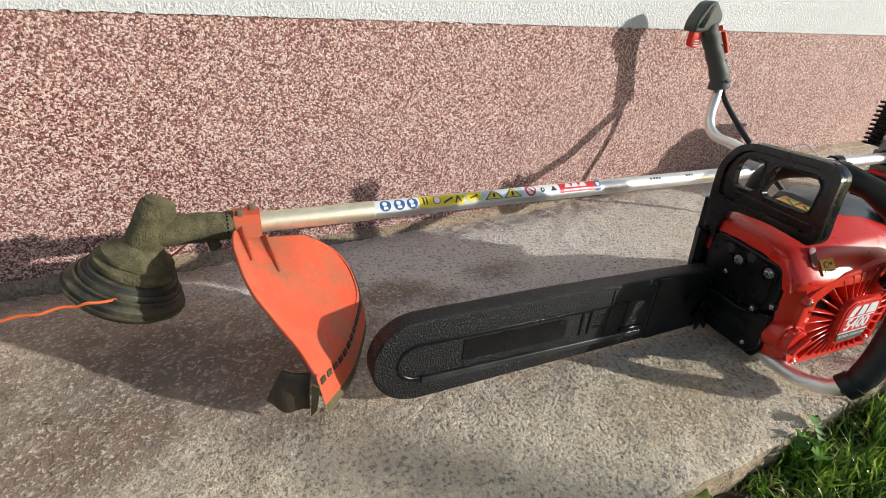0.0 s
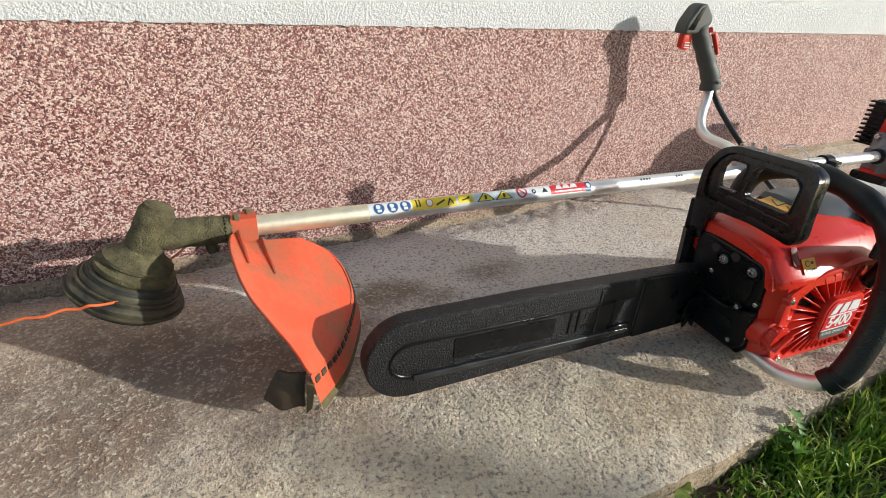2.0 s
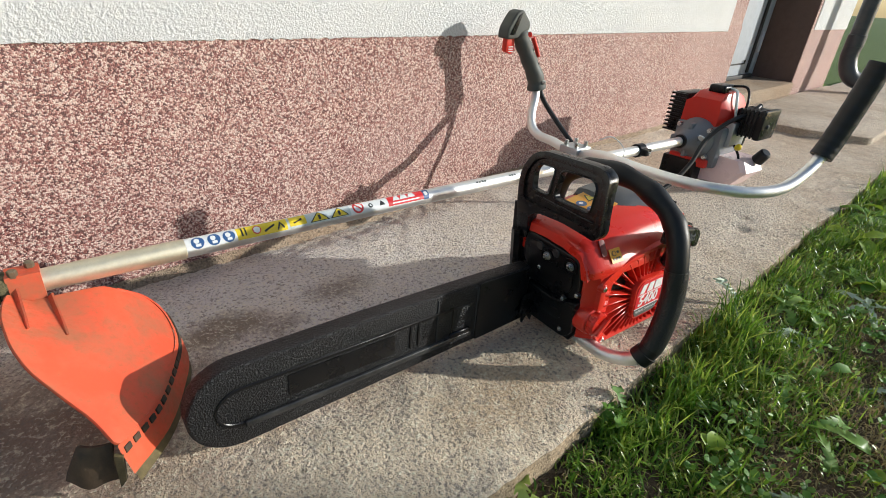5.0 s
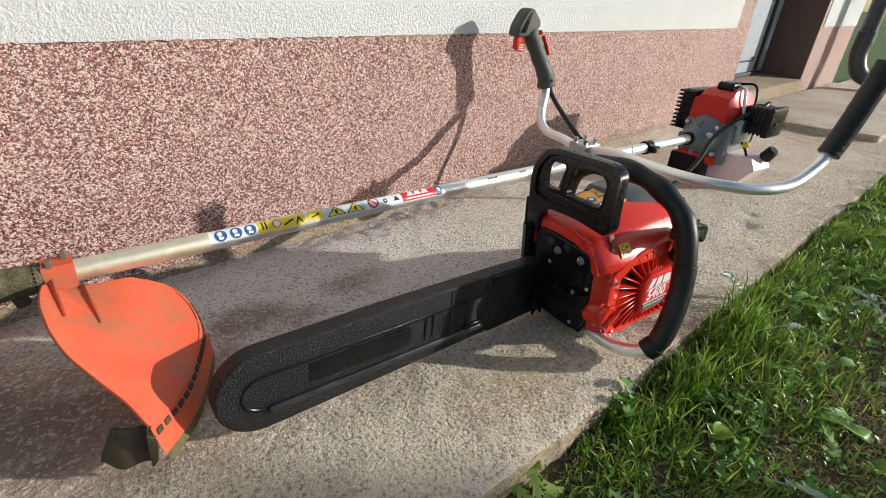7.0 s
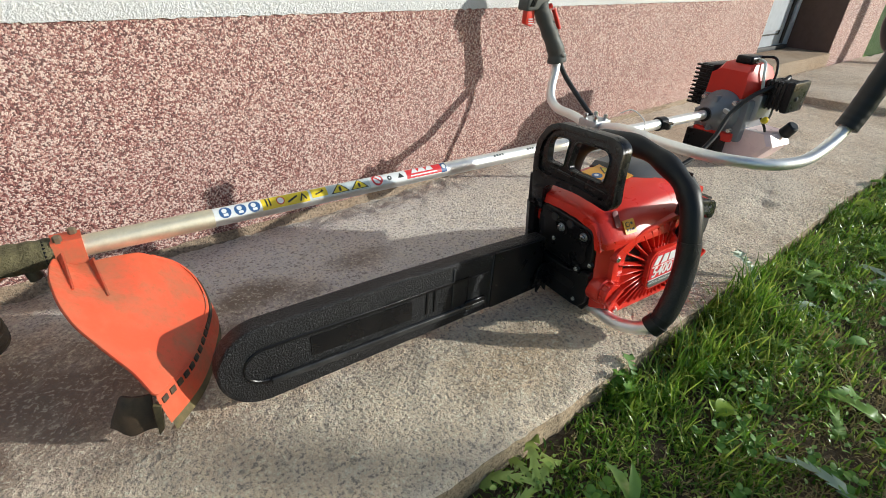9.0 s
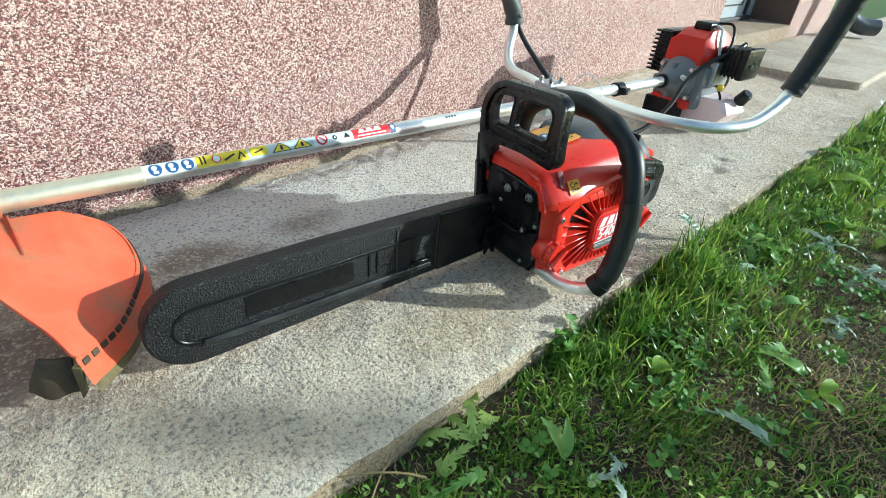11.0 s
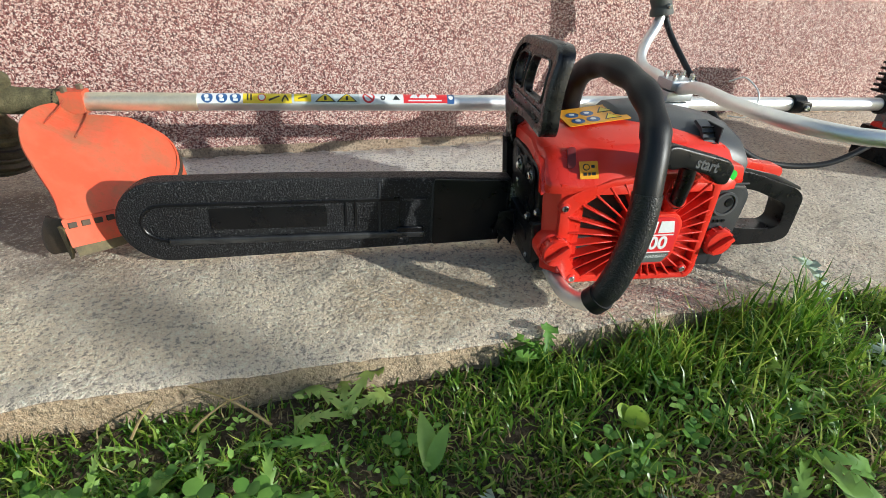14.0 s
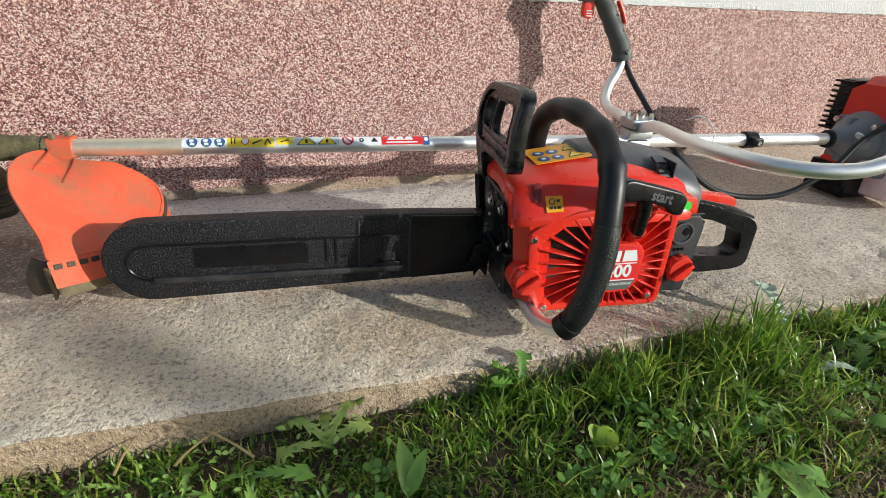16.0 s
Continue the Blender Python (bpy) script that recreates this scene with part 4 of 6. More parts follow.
    # rear handle loop
    loop = rounded([(0.275, 0.020), (0.365, 0.004), (0.432, 0.006), (0.452, 0.014), (0.452, 0.082), (0.436, 0.096), (0.356, 0.122), (0.275, 0.138)], 0.012)
    hole = rounded([(0.292, 0.046), (0.365, 0.034), (0.420, 0.030), (0.430, 0.038), (0.426, 0.072), (0.366, 0.096), (0.292, 0.110)], 0.009)
    grip = part("rear_handle", prism(loop, 0.036, side(0, -0.004, 0), 0.008, None, 3, [hole]), BLACK, saw, "black looped rear handle")
    part("rubber_pad", prism(rounded([(0.315, 0.129), (0.395, 0.1105), (0.446, 0.092), (0.444, 0.097), (0.395, 0.1170), (0.315, 0.135)], 0.002), 0.026, side(0, -0.009, 0), 0.002), RUBBER, grip)
    part("trigger", prism(rounded([(0.322, 0.100), (0.364, 0.090), (0.354, 0.072), (0.334, 0.080)], 0.006), 0.014, side(0, -0.015, 0), 0.003), BLACK, grip)
    part("throttle_lock", prism(rounded([(0.282, 0.130), (0.385, 0.110), (0.406, 0.114), (0.404, 0.127), (0.392, 0.131), (0.296, 0.146)], 0.006), 0.020, side(0, -0.012, 0), 0.003), RED, grip, "red throttle lock")
    label = part("label", prism(rect(0.300, 0.0480, 0.334, 0.0545), 0.0008, side(0, -0.0402, -0.013)), S_SILVER, grip, "small silver and yellow label", False)
    part("label_band", prism(rect(0.302, 0.0490, 0.312, 0.0530), 0.0006, side(0, -0.0409, -0.013)), S_YELLOW, label, "", False)

    # front hand guard: a bowed plate with two windows and a thick flange
    gm = plane_m((0.003, 0.0, 0.0), (-0.015, -1, 0), (0.028, 0, 1))

    def bowed(bm):
        for v in [0.165 + 0.012 * i for i in range(12)]:
            bmesh.ops.bisect_plane(bm, geom=bm.verts[:] + bm.edges[:] + bm.faces[:], plane_co=(0, v, 0), plane_no=(0, 1, 0))
        for p in bm.verts:
            p.co.z += 0.015 * math.sin(math.pi * min(1.0, max(0.0, (p.co.y - 0.15) / 0.165))) - 0.006 - 0.05 * max(0.0, p.co.y - 0.27)
        bmesh.ops.transform(bm, matrix=gm, verts=bm.verts[:])
        return bm
    go = rounded([(-0.031, 0.205), (-0.034, 0.258), (-0.022, 0.286), (-0.002, 0.295), (0.096, 0.300), (0.115, 0.291), (0.120, 0.262), (0.125, 0.218), (0.117, 0.205), (0.100, 0.207), (0.060, 0.210), (0.012, 0.206), (-0.006, 0.196), (-0.012, 0.150), (-0.033, 0.150)], 0.012)
    gi = rounded([(-0.020, 0.218), (-0.024, 0.256), (-0.014, 0.279), (0.000, 0.286), (0.094, 0.291), (0.107, 0.285), (0.111, 0.262), (0.115, 0.224), (0.106, 0.217), (0.060, 0.220), (0.012, 0.217)], 0.010)
    h1 = rounded([(-0.006, 0.238), (-0.010, 0.264), (-0.004, 0.275), (0.024, 0.277), (0.026, 0.239)], 0.007)
    h2 = rounded([(0.037, 0.239), (0.039, 0.278), (0.088, 0.281), (0.098, 0.273), (0.099, 0.240)], 0.008)
    guard = part("hand_guard", bowed(prism(go, 0.008, Matrix.Translation((0, 0, -0.006)), 0.002, None, 2, [h1, h2])), SATIN, saw, "black hand guard with two windows")
    part("flange", bowed(prism(go, 0.019, Matrix.Translation((0, 0, -0.013)), 0.003, None, 2, [gi])), SATIN, guard)
    for h in (h1, h2):
        c = Vector((sum(p[0] for p in h) / len(h), sum(p[1] for p in h) / len(h)))
        grown = [(c.x + (p[0] - c.x) * 1.13, c.y + (p[1] - c.y) * 1.13) for p in h]
        part("window_rim", bowed(prism(grown, 0.0115, Matrix.Translation((0, 0, -0.0075)), 0.0015, None, 1, [h])), SATIN, guard)
    part("ridge", bowed(prism(rounded([(0.000, 0.2285), (0.108, 0.2265), (0.108, 0.2300), (0.000, 0.2320)], 0.001), 0.0030, Matrix.Translation((0, 0, 0.001)), 0.0008, None, 1)), SATIN, guard)
    part("arm", loft([[(x - 0.004, 0.042, z), (x + 0.024, 0.042, z), (x + 0.024, 0.031, z), (x - 0.004, 0.031, z)] for x, z in ((0.016, 0.095), (0.010, 0.15), (0.006, 0.205))]), BLACK, guard)
    part("arm_bolt", cyl((0.018, 0.046, 0.14), (0.018, 0.028, 0.14), 0.006, None, 10, 0.001), STEEL, guard, "steel pivot bolt")

    # wrap-round handle
    pts = [(0.090, 0.036, 0.150), (0.088, 0.034, 0.205), (0.090, 0.020, 0.243), (0.096, -0.020, 0.264), (0.104, -0.075, 0.265), (0.105, -0.125, 0.252), (0.100, -0.166, 0.225), (0.094, -0.186, 0.182),
           (0.090, -0.196, 0.130), (0.078, -0.200, 0.080), (0.068, -0.198, 0.050), (0.060, -0.190, 0.032)]
    bar_h = part("front_handle", tube(pts, lambda t: 0.0150 + 0.0013 * math.sin(t * 60) * (0.25 < t < 0.55), 20, 8), RUBBER, saw, "black rubber wrap-round handle")
    kn = smooth_path(pts, 8)[58:80]
    part("knurled_sleeve", tube(kn, 0.0160, 20, 1, None, True), KNURL, bar_h, "knurled rubber sleeve")
    part("end_collar", tube(smooth_path(pts, 8)[-7:], 0.0168, 20, 1, None, True), RUBBER, bar_h)
    part("silver_end", tube([(0.060, -0.190, 0.032), (0.055, -0.172, 0.020), (0.048, -0.145, 0.013), (0.046, -0.115, 0.013), (0.046, -0.08, 0.016)], 0.0105, 16, 6), ALU, bar_h, "bare aluminium end of the handle")

    # starter pull
    tm = plane_m((0.166, -0.136, 0.186), (0.106, 0.014, -0.030), (0.2, 0.1, 0.97))
    pull = part("starter_grip", prism(rounded([(-0.052, -0.014), (-0.052, 0.008), (-0.042, 0.013), (0.040, 0.013), (0.053, 0.006), (0.053, -0.015), (0.038, -0.017), (0.022, -0.010), (-0.018, -0.008), (-0.034, -0.014)], 0.005), 0.022, tm, 0.005, None, 3), BLACK, saw, "black T-shaped starter grip")
    part("stem", tube([(0.162, -0.148, 0.184), (0.168, -0.142, 0.162), (0.174, -0.130, 0.126)], lambda t: 0.0098 - 0.001 * t, 16, 5), BLACK, pull)
    part("collar", cyl((0.173, -0.130, 0.134), (0.175, -0.118, 0.118), 0.0125, 0.011, 18, 0.001), RED, pull)
    part("word", text_bm("start", 0.018, 0.0006, tm @ Matrix.Translation((0.010, 0.001, 0.0220)), 0.0004), GREY, pull, "moulded word", False)
    part("sticker_dot", cyl((0.247, -0.112, 0.156), (0.247, -0.1190, 0.156), 0.0072, None, 20), S_GREEN, saw, "bright green inspection dot")


build_chainsaw()


# ---- brushcutter ----
S0, S1 = Vector((-0.19, -0.2565, 0.1605)), Vector((1.35, -0.345, 0.1370))
AX = (S1 - S0).normalized()


def on_shaft(x):
    """The point of the shaft's axis at a given x."""
    return S0 + AX * ((x - S0.x) / AX.x)


SIDE = AX.cross(Vector((0, 0, 1))).normalized()      # towards the lawn
UPS = SIDE.cross(AX).normalized()
R_TUBE = 0.0130


def shaft_patch(outline, lift, n=4):
    """A thin decal on the tube: outline in metres along x and round the tube (0 faces the lawn, plus is up)."""
    b = bmesh.new()
    vs = [b.verts.new((p[0], p[1], 0)) for p in outline]
    b.faces.new(vs)
    for k in range(-10, 11):
        c = k * 0.003
        bmesh.ops.bisect_plane(b, geom=b.verts[:] + b.edges[:] + b.faces[:], plane_co=(0, c, 0), plane_no=(0, 1, 0))
    r = R_TUBE + lift
    for v in b.verts:
        a = v.co.y / R_TUBE
        v.co = on_shaft(v.co.x) + r * (math.cos(a) * SIDE + math.sin(a) * UPS)
    return b


def build_brushcutter():
    cut = thing("brushcutter", pose(0.8, -0.32, 0), "petrol brushcutter with orange guard lying beside the wall", "brushcutter")
    P = lambda name, bm, mat, parent=cut, label="", smooth=True: part(name, bm, mat, parent, label, smooth, True)
    shaft = P("shaft", cyl(S0, S1, R_TUBE, None, 32), ALU, cut, "silver aluminium shaft")
    P("stained_sleeve", cyl(on_shaft(-0.165), on_shaft(0.0), R_TUBE + 0.0006, None, 32, 0.0004), WORN, shaft, "sap-stained lower end of the tube")
    # decals
    u0, u1 = 0.0015, 0.0205
    def decal(name, pts, mat, lift, parent, label=""):
        return P(name, shaft_patch(pts, lift), mat, parent, label, True)
    w = decal("decal", rect(0.000, u0, 0.067, u1), S_WHITE, 0.0005, shaft, "white decal with blue safety symbols")
    for x in (0.015, 0.036, 0.056):
        decal("symbol", circle(x, 0.0105, 0.0083), S_BLUE, 0.0008, w)
        decal("symbol", circle(x - 0.001, 0.0125, 0.0036, 10), S_WHITE, 0.0011, w)
        decal("symbol", rect(x - 0.003, 0.005, x + 0.0035, 0.0085), S_WHITE, 0.0011, w)
    y = decal("decal", rect(0.067, u0, 0.140, u1), S_YELLOW, 0.0005, shaft, "yellow decal with black safety symbols")
    for x in (0.073, 0.078):
        decal("symbol", rect(x, 0.006, x + 0.0022, 0.019), S_INK, 0.0008, y)
    decal("symbol", circle(0.095, 0.011, 0.0062), S_RED, 0.0008, y)
    decal("symbol", circle(0.095, 0.011, 0.0047), S_WHITE, 0.0011, y)
    decal("symbol", [(0.106, 0.005), (0.122, 0.012), (0.121, 0.0145), (0.105, 0.0075)], S_INK, 0.0008, y)
    decal("symbol", [(0.124, 0.005), (0.130, 0.017), (0.136, 0.006), (0.134, 0.005), (0.130, 0.012), (0.126, 0.004)], S_INK, 0.0008, y)
    g = decal("decal", rect(0.140, u0, 0.246, u1), S_SILVER, 0.0005, shaft, "pale decal with yellow warning triangles")
    decal("symbol", rect(0.144, 0.0045, 0.170, 0.0195), S_YELLOW, 0.0008, g)
    decal("symbol", [(0.150, 0.008), (0.164, 0.0115), (0.163, 0.0155), (0.159, 0.012), (0.150, 0.010)], S_INK, 0.0011, g)
    for x in (0.192, 0.226):
        decal("symbol", [(x - 0.0165, 0.004), (x + 0.0165, 0.004), (x, 0.0200)], S_INK, 0.0008, g)
        decal("symbol", [(x - 0.013, 0.0052), (x + 0.013, 0.0052), (x, 0.0178)], S_YELLOW, 0.0011, g)
        decal("symbol", rect(x - 0.002, 0.0065, x + 0.002, 0.0135), S_INK, 0.0014, g)
    s = decal("decal", rect(0.246, u0, 0.318, u1), S_WHITE, 0.0005, shaft, "white decal with prohibition sign")
    decal("symbol", circle(0.261, 0.0125, 0.0100), S_RED, 0.0008, s)
    decal("symbol", circle(0.261, 0.0125, 0.0070), S_WHITE, 0.0011, s)
    decal("symbol", [(0.255, 0.0165), (0.257, 0.0180), (0.267, 0.0085), (0.265, 0.007)], S_RED, 0.0014, s)
    decal("symbol", circle(0.284, 0.0110, 0.0042, 8), S_INK, 0.0008, s)
    decal("symbol", circle(0.284, 0.0110, 0.0018, 8), S_WHITE, 0.0011, s)
    decal("symbol", [(0.300, 0.0075), (0.312, 0.0075), (0.306, 0.0165)], S_INK, 0.0008, s)
    r = decal("decal", rect(0.318, u0 + 0.001, 0.392, u1), S_RED, 0.0005, shaft, "red decal with plain white shapes")
    for a, c in ((0.328, 0.340), (0.342, 0.356), (0.358, 0.372)):
        decal("white_shape", [(a, 0.0105), (a + 0.006, 0.0190), (c, 0.0190), (c + 0.002, 0.0105)], S_WHITE, 0.0008, r)
    decal("white_shape", rect(0.326, 0.0055, 0.382, 0.0075), S_WHITE, 0.0008, r)
    bl = decal("decal", rect(0.392, u0, 0.404, u1), S_BLUE, 0.0005, shaft, "dark blue end of the decal")
    decal("symbol", circle(0.398, 0.012, 0.0042, 10), S_WHITE, 0.0008, bl)
    for x, n in ((0.520, 4), (0.610, 3)):
        for i in range(n):
            decal("ink_mark", rect(x + 0.007 * i, 0.009, x + 0.0045 + 0.007 * i, 0.0135), S_SLATE, 0.0004, shaft)

    # gear head and trimmer spool
    up = Vector((0.46, 0.0, 0.89)).normalized()
    C = Vector((-0.312, -0.252, 0.106))
    gm = axis_matrix(C, up, (1, 0, 0))
    head = P("gear_head", revolve([(0.019, 0.034), (0.0215, 0.040), (0.0225, 0.060), (0.021, 0.072), (0.0215, 0.084), (0.0215, 0.098), (0.0195, 0.103), (0.0185, 0.103), (0.017, 0.108), (0, 0.110)], gm, 28), HEAD, cut, "gear head caked in dried grass")
    P("gear_neck", tube([on_shaft(-0.185), on_shaft(-0.210), on_shaft(-0.235) + Vector((0, 0, 0.001)), C + up * 0.066], lambda t: 0.0180 + 0.002 * t + 0.0008 * math.sin(t * 25), 22, 6), HEAD, head)
    P("clamp_ring", cyl(on_shaft(-0.196), on_shaft(-0.186), 0.0185, None, 24, 0.002), BLACK, head)
    P("grease_bolt", cyl(on_shaft(-0.215) - UPS * 0.014, on_shaft(-0.210) - UPS * 0.030, 0.007, 0.0085, 12, 0.001), HEADBLACK, head)
    P("collar", revolve([(0.034, 0.012), (0.0455, 0.014), (0.0470, 0.017), (0.0465, 0.022), (0.0400, 0.0245), (0.0395, 0.027), (0.0410, 0.029), (0.0405, 0.033), (0.0330, 0.036), (0.0290, 0.040), (0.0240, 0.047), (0.0200, 0.052)], gm, 36), HEAD, head, "ridged collar")
    spool = P("trimmer_spool", revolve([(0, -0.034), (0.044, -0.034), (0.058, -0.029), (0.063, -0.020), (0.066, -0.016), (0.066, -0.010), (0.0635, -0.008), (0.0600, -0.006), (0.0605, -0.001), (0.0585, 0.000), (0.0560, -0.001), (0.0555, 0.004), (0.0540, 0.0065), (0.0520, 0.0060), (0.0515, 0.0100), (0.0480, 0.0125), (0.034, 0.014)], gm, 44), HEADBLACK, cut, "black trimmer head dusted with clippings")
    P("rim", revolve([(0.0610, -0.0205), (0.0685, -0.0190), (0.0690, -0.0160), (0.0610, -0.0145)], gm, 44), HEADBLACK, spool)
    P("groove", revolve([(0.0480, 0.0105), (0.0510, 0.0118), (0.0520, 0.0090)], gm, 44), DARK, spool)
    P("trimmer_line", tube([(-0.318, -0.295, 0.106), (-0.327, -0.308, 0.112), (-0.340, -0.318, 0.118), (-0.350, -0.321, 0.1215), (-0.360, -0.319, 0.1185), (-0.374, -0.318, 0.1205), (-0.392, -0.323, 0.1195), (-0.408, -0.320, 0.1205), (-0.425, -0.320, 0.118), (-0.47, -0.315, 0.110)], 0.0017, 8, 6), LINE, spool, "orange nylon line")
    P("trimmer_line", tube([C + Vector((0.040, 0.030, 0.0)), C + Vector((0.075, 0.035, 0.022)), C + Vector((0.105, 0.040, 0.034))], 0.0014, 8, 6), LINE, spool, "orange nylon line")

    # guard: deck, folded facet, skirt, fins
    deck = [(-0.194, -0.387, 0.164), (-0.197, -0.345, 0.183), (-0.195, -0.310, 0.195), (-0.187, -0.279, 0.207), (-0.160, -0.276, 0.180), (-0.118, -0.273, 0.150), (-0.086, -0.266, 0.127), (-0.058, -0.264, 0.103), (-0.043, -0.284, 0.082),
            (-0.043, -0.322, 0.064), (-0.062, -0.365, 0.059), (-0.098, -0.425, 0.059), (-0.144, -0.481, 0.073), (-0.153, -0.455, 0.096), (-0.170, -0.434, 0.120), (-0.188, -0.410, 0.146)]
    nrm = Vector((0.617, -0.337, 0.71)).normalized()
    P0 = Vector((-0.145, -0.477, 0.077))
    dm = plane_m(P0, Vector((0.09, 0.19, 0.012)), nrm.cross(Vector((0.09, 0.19, 0.012))))
    inv = dm.inverted()
    flat2 = [inv @ Vector(p) for p in deck]

    def sag(x, y):
        """How far the deck dips below its plane towards the clamp."""
        return 0.050 * max(0.0, 1 - math.hypot(x + 0.175, (y + 0.275) * 0.7) / 0.075) ** 1.2

    def on_deck(x, y):
        return Vector((x, y, P0.z - (nrm.x * (x - P0.x) + nrm.y * (y - P0.y)) / nrm.z - sag(x, y)))
    gb = prism(rounded([(p.x, p.y) for p in flat2], 0.012, 4), 0.004, dm @ Matrix.Translation((0, 0, -0.004)), 0.0012)
    for i in range(16):
        for no, co in (((1, 0, 0), (-0.20 + 0.010 * i, 0, 0)), ((0, 1, 0), (0, -0.41 + 0.010 * i, 0))):
            bmesh.ops.bisect_plane(gb, geom=gb.verts[:] + gb.edges[:] + gb.faces[:], plane_co=co, plane_no=no)
    for v in gb.verts:
        v.co.z -= sag(v.co.x, v.co.y)
    guard = P("guard", gb, ORANGE, cut, "orange plastic deflector stained by grass")
    # skirt following the outer rim
    rim = [Vector(p) for p in smooth_path(deck[6:13], 5)]
    centre = Vector((-0.125, -0.36, 0.11))
    down = Vector((0.18, -0.22, -1.0)).normalized()
    def skirt(z0, z1, thick, lo, hi, push):
        secs = []
        for p in rim[lo:hi]:
            out = (p - centre)
            out = (out - out.dot(nrm) * nrm).normalized()
            floor_gap = max(0.0, p.z - 0.006)
            q = p + down * min(z0, floor_gap) + out * push
            e = p + down * min(z1, floor_gap) + out * (push + 0.002)
            secs.append([q, q - out * thick, e - out * thick, e])
        return loft(secs)
    P("skirt", skirt(0.000, 0.034, 0.003, 0, len(rim), 0.000), ORANGE, guard)
    P("lower_skirt", skirt(0.030, 0.050, 0.004, 14, len(rim), -0.0045), CAKE, guard, "lower rim caked in dried grass")
    rng_c = random.Random(4)
    dense = [Vector(p) for p in smooth_path(deck[6:13], 14)]
    for i in range(len(dense) // 3, len(dense) - 2, 3):
        p, along = dense[i], (dense[i + 1] - dense[i]).normalized()
        out = (p - centre)
        out = (out - out.dot(nrm) * nrm).normalized()
        mm = plane_m(p + down * 0.0070 + out * 0.0006, along, -down)
        P("slot", box((-0.0052, -0.0036, -0.0016), (0.0052, 0.0036, 0.0016), 0.0006, 1, mm), BLADE, guard, "dark slot in the guard's rim")
        for k in range(2):
            q = mm @ pose(rng_c.uniform(-0.004, 0.004), rng_c.uniform(-0.005, 0.004), 0.0012, 0, 0, rng_c.uniform(0, 180))
            n = rng_c.uniform(0.0016, 0.0040)
            P("clipping", box((-n * 0.4, -n * 1.5, -0.0008), (n * 0.4, n * 1.5, 0.0010), 0.0004, 1, q), CAKE, guard, "dried clippings stuck in the rim")
    c1, c2 = on_shaft(-0.184), on_shaft(-0.156)
    for c, fx, fy in ((c1, -0.181, -0.352), (c2, -0.152, -0.350)):
        rows = []
        for i in range(7):
            u = i / 6
            q = on_deck(c.x + (fx - c.x) * u, -0.277 + (fy + 0.277) * u)
            h = 0.0055 * (1 - u) ** 0.8 + 0.0014
            rows.append([q - nrm * 0.002, q + AX * 0.0028 - nrm * 0.002, q + AX * 0.0024 + nrm * h, q + AX * 0.0004 + nrm * h])
        P("fin", loft(rows), ORANGE, guard)
    P("boss", loft([[on_shaft(x) + v for v in (UPS * 0.017 + SIDE * 0.013, UPS * 0.017 - SIDE * 0.013, -UPS * 0.015 - SIDE * 0.019, -UPS * 0.016 + SIDE * 0.019)] for x in (-0.186, -0.182, -0.158, -0.154)]), ORANGE, guard, "clamp block of the guard")
    clip = on_shaft(-0.170)
    for dx, h in ((-0.008, 0.024), (0.008, 0.024)):
        P("clamp_bolt", cyl(clip + AX * dx + SIDE * (0.009 if dx < 0 else -0.006) + UPS * 0.012, clip + AX * dx + SIDE * (0.009 if dx < 0 else -0.006) + UPS * h, 0.005, None, 6, 0.001), RUST, guard, "dirty hexagon bolt")
    k = [Vector((-0.192, -0.438, 0.018)), Vector((-0.177, -0.440, 0.067)), Vector((-0.146, -0.462, 0.066)), Vector((-0.150, -0.464, 0.016))]
    fn = (k[1] - k[0]).cross(k[2] - k[0]).normalized()
    if fn.y > 0:
        fn = -fn
    secs = []
    for i in range(9):
        u = i / 8
        low = k[0].lerp(k[3], u) + Vector((0, 0, 0.003 * math.sin(u * 9) + 0.004 * (1 - u)))
        high = k[1].lerp(k[2], u) - Vector((0, 0, 0.012 * max(0.0, 1 - u * 4) ** 2))
        ring = []
        for w in range(6):
            v = w / 5
            ring.append(low.lerp(high, v) + fn * (0.010 * math.sin(math.pi * u) * (1 - 0.4 * v) + 0.004 * math.sin(v * 3) + 0.0016))
        back = [p - fn * 0.0032 for p in reversed(ring)]
        secs.append(ring + back)
    P("line_blade", loft(secs), BLADE, guard, "bent rusty steel line cutter")
    g = [Vector((-0.150, -0.482, 0.066)), Vector((-0.143, -0.486, 0.064)), Vector((-0.146, -0.480, 0.026)), Vector((-0.152, -0.474, 0.014))]
    fn = Vector((0.002, 0.004, 0))
    P("blade_lug", loft([g, [p + fn for p in g]]), CAKE, guard, "grass-caked lug")

    # handlebar and its bracket
    B = on_shaft(0.825)
    br = P("bracket", box((-0.026, -0.019, 0.008), (0.026, 0.019, 0.026), 0.003, 2, plane_m(B, AX, -SIDE)), CAST, cut, "grey cast handlebar bracket")
    P("lower_half", box((-0.024, -0.021, -0.026), (0.024, 0.021, 0.006), 0.004, 2, plane_m(B, AX, -SIDE)), CAST, br)
    P("upper_half", box((-0.027, -0.024, 0.028), (0.027, 0.024, 0.046), 0.004, 2, plane_m(B, AX, -SIDE)), CAST, br)
    for dx in (-0.017, 0.017):
        for dy in (-0.014, 0.014):
            q = B + AX * dx + SIDE * dy
            P("bolt", cyl(q + UPS * 0.044, q + UPS * 0.057, 0.0050, None, 6, 0.001), STEEL, br, "steel hexagon bolt")
    H = B + UPS * 0.028
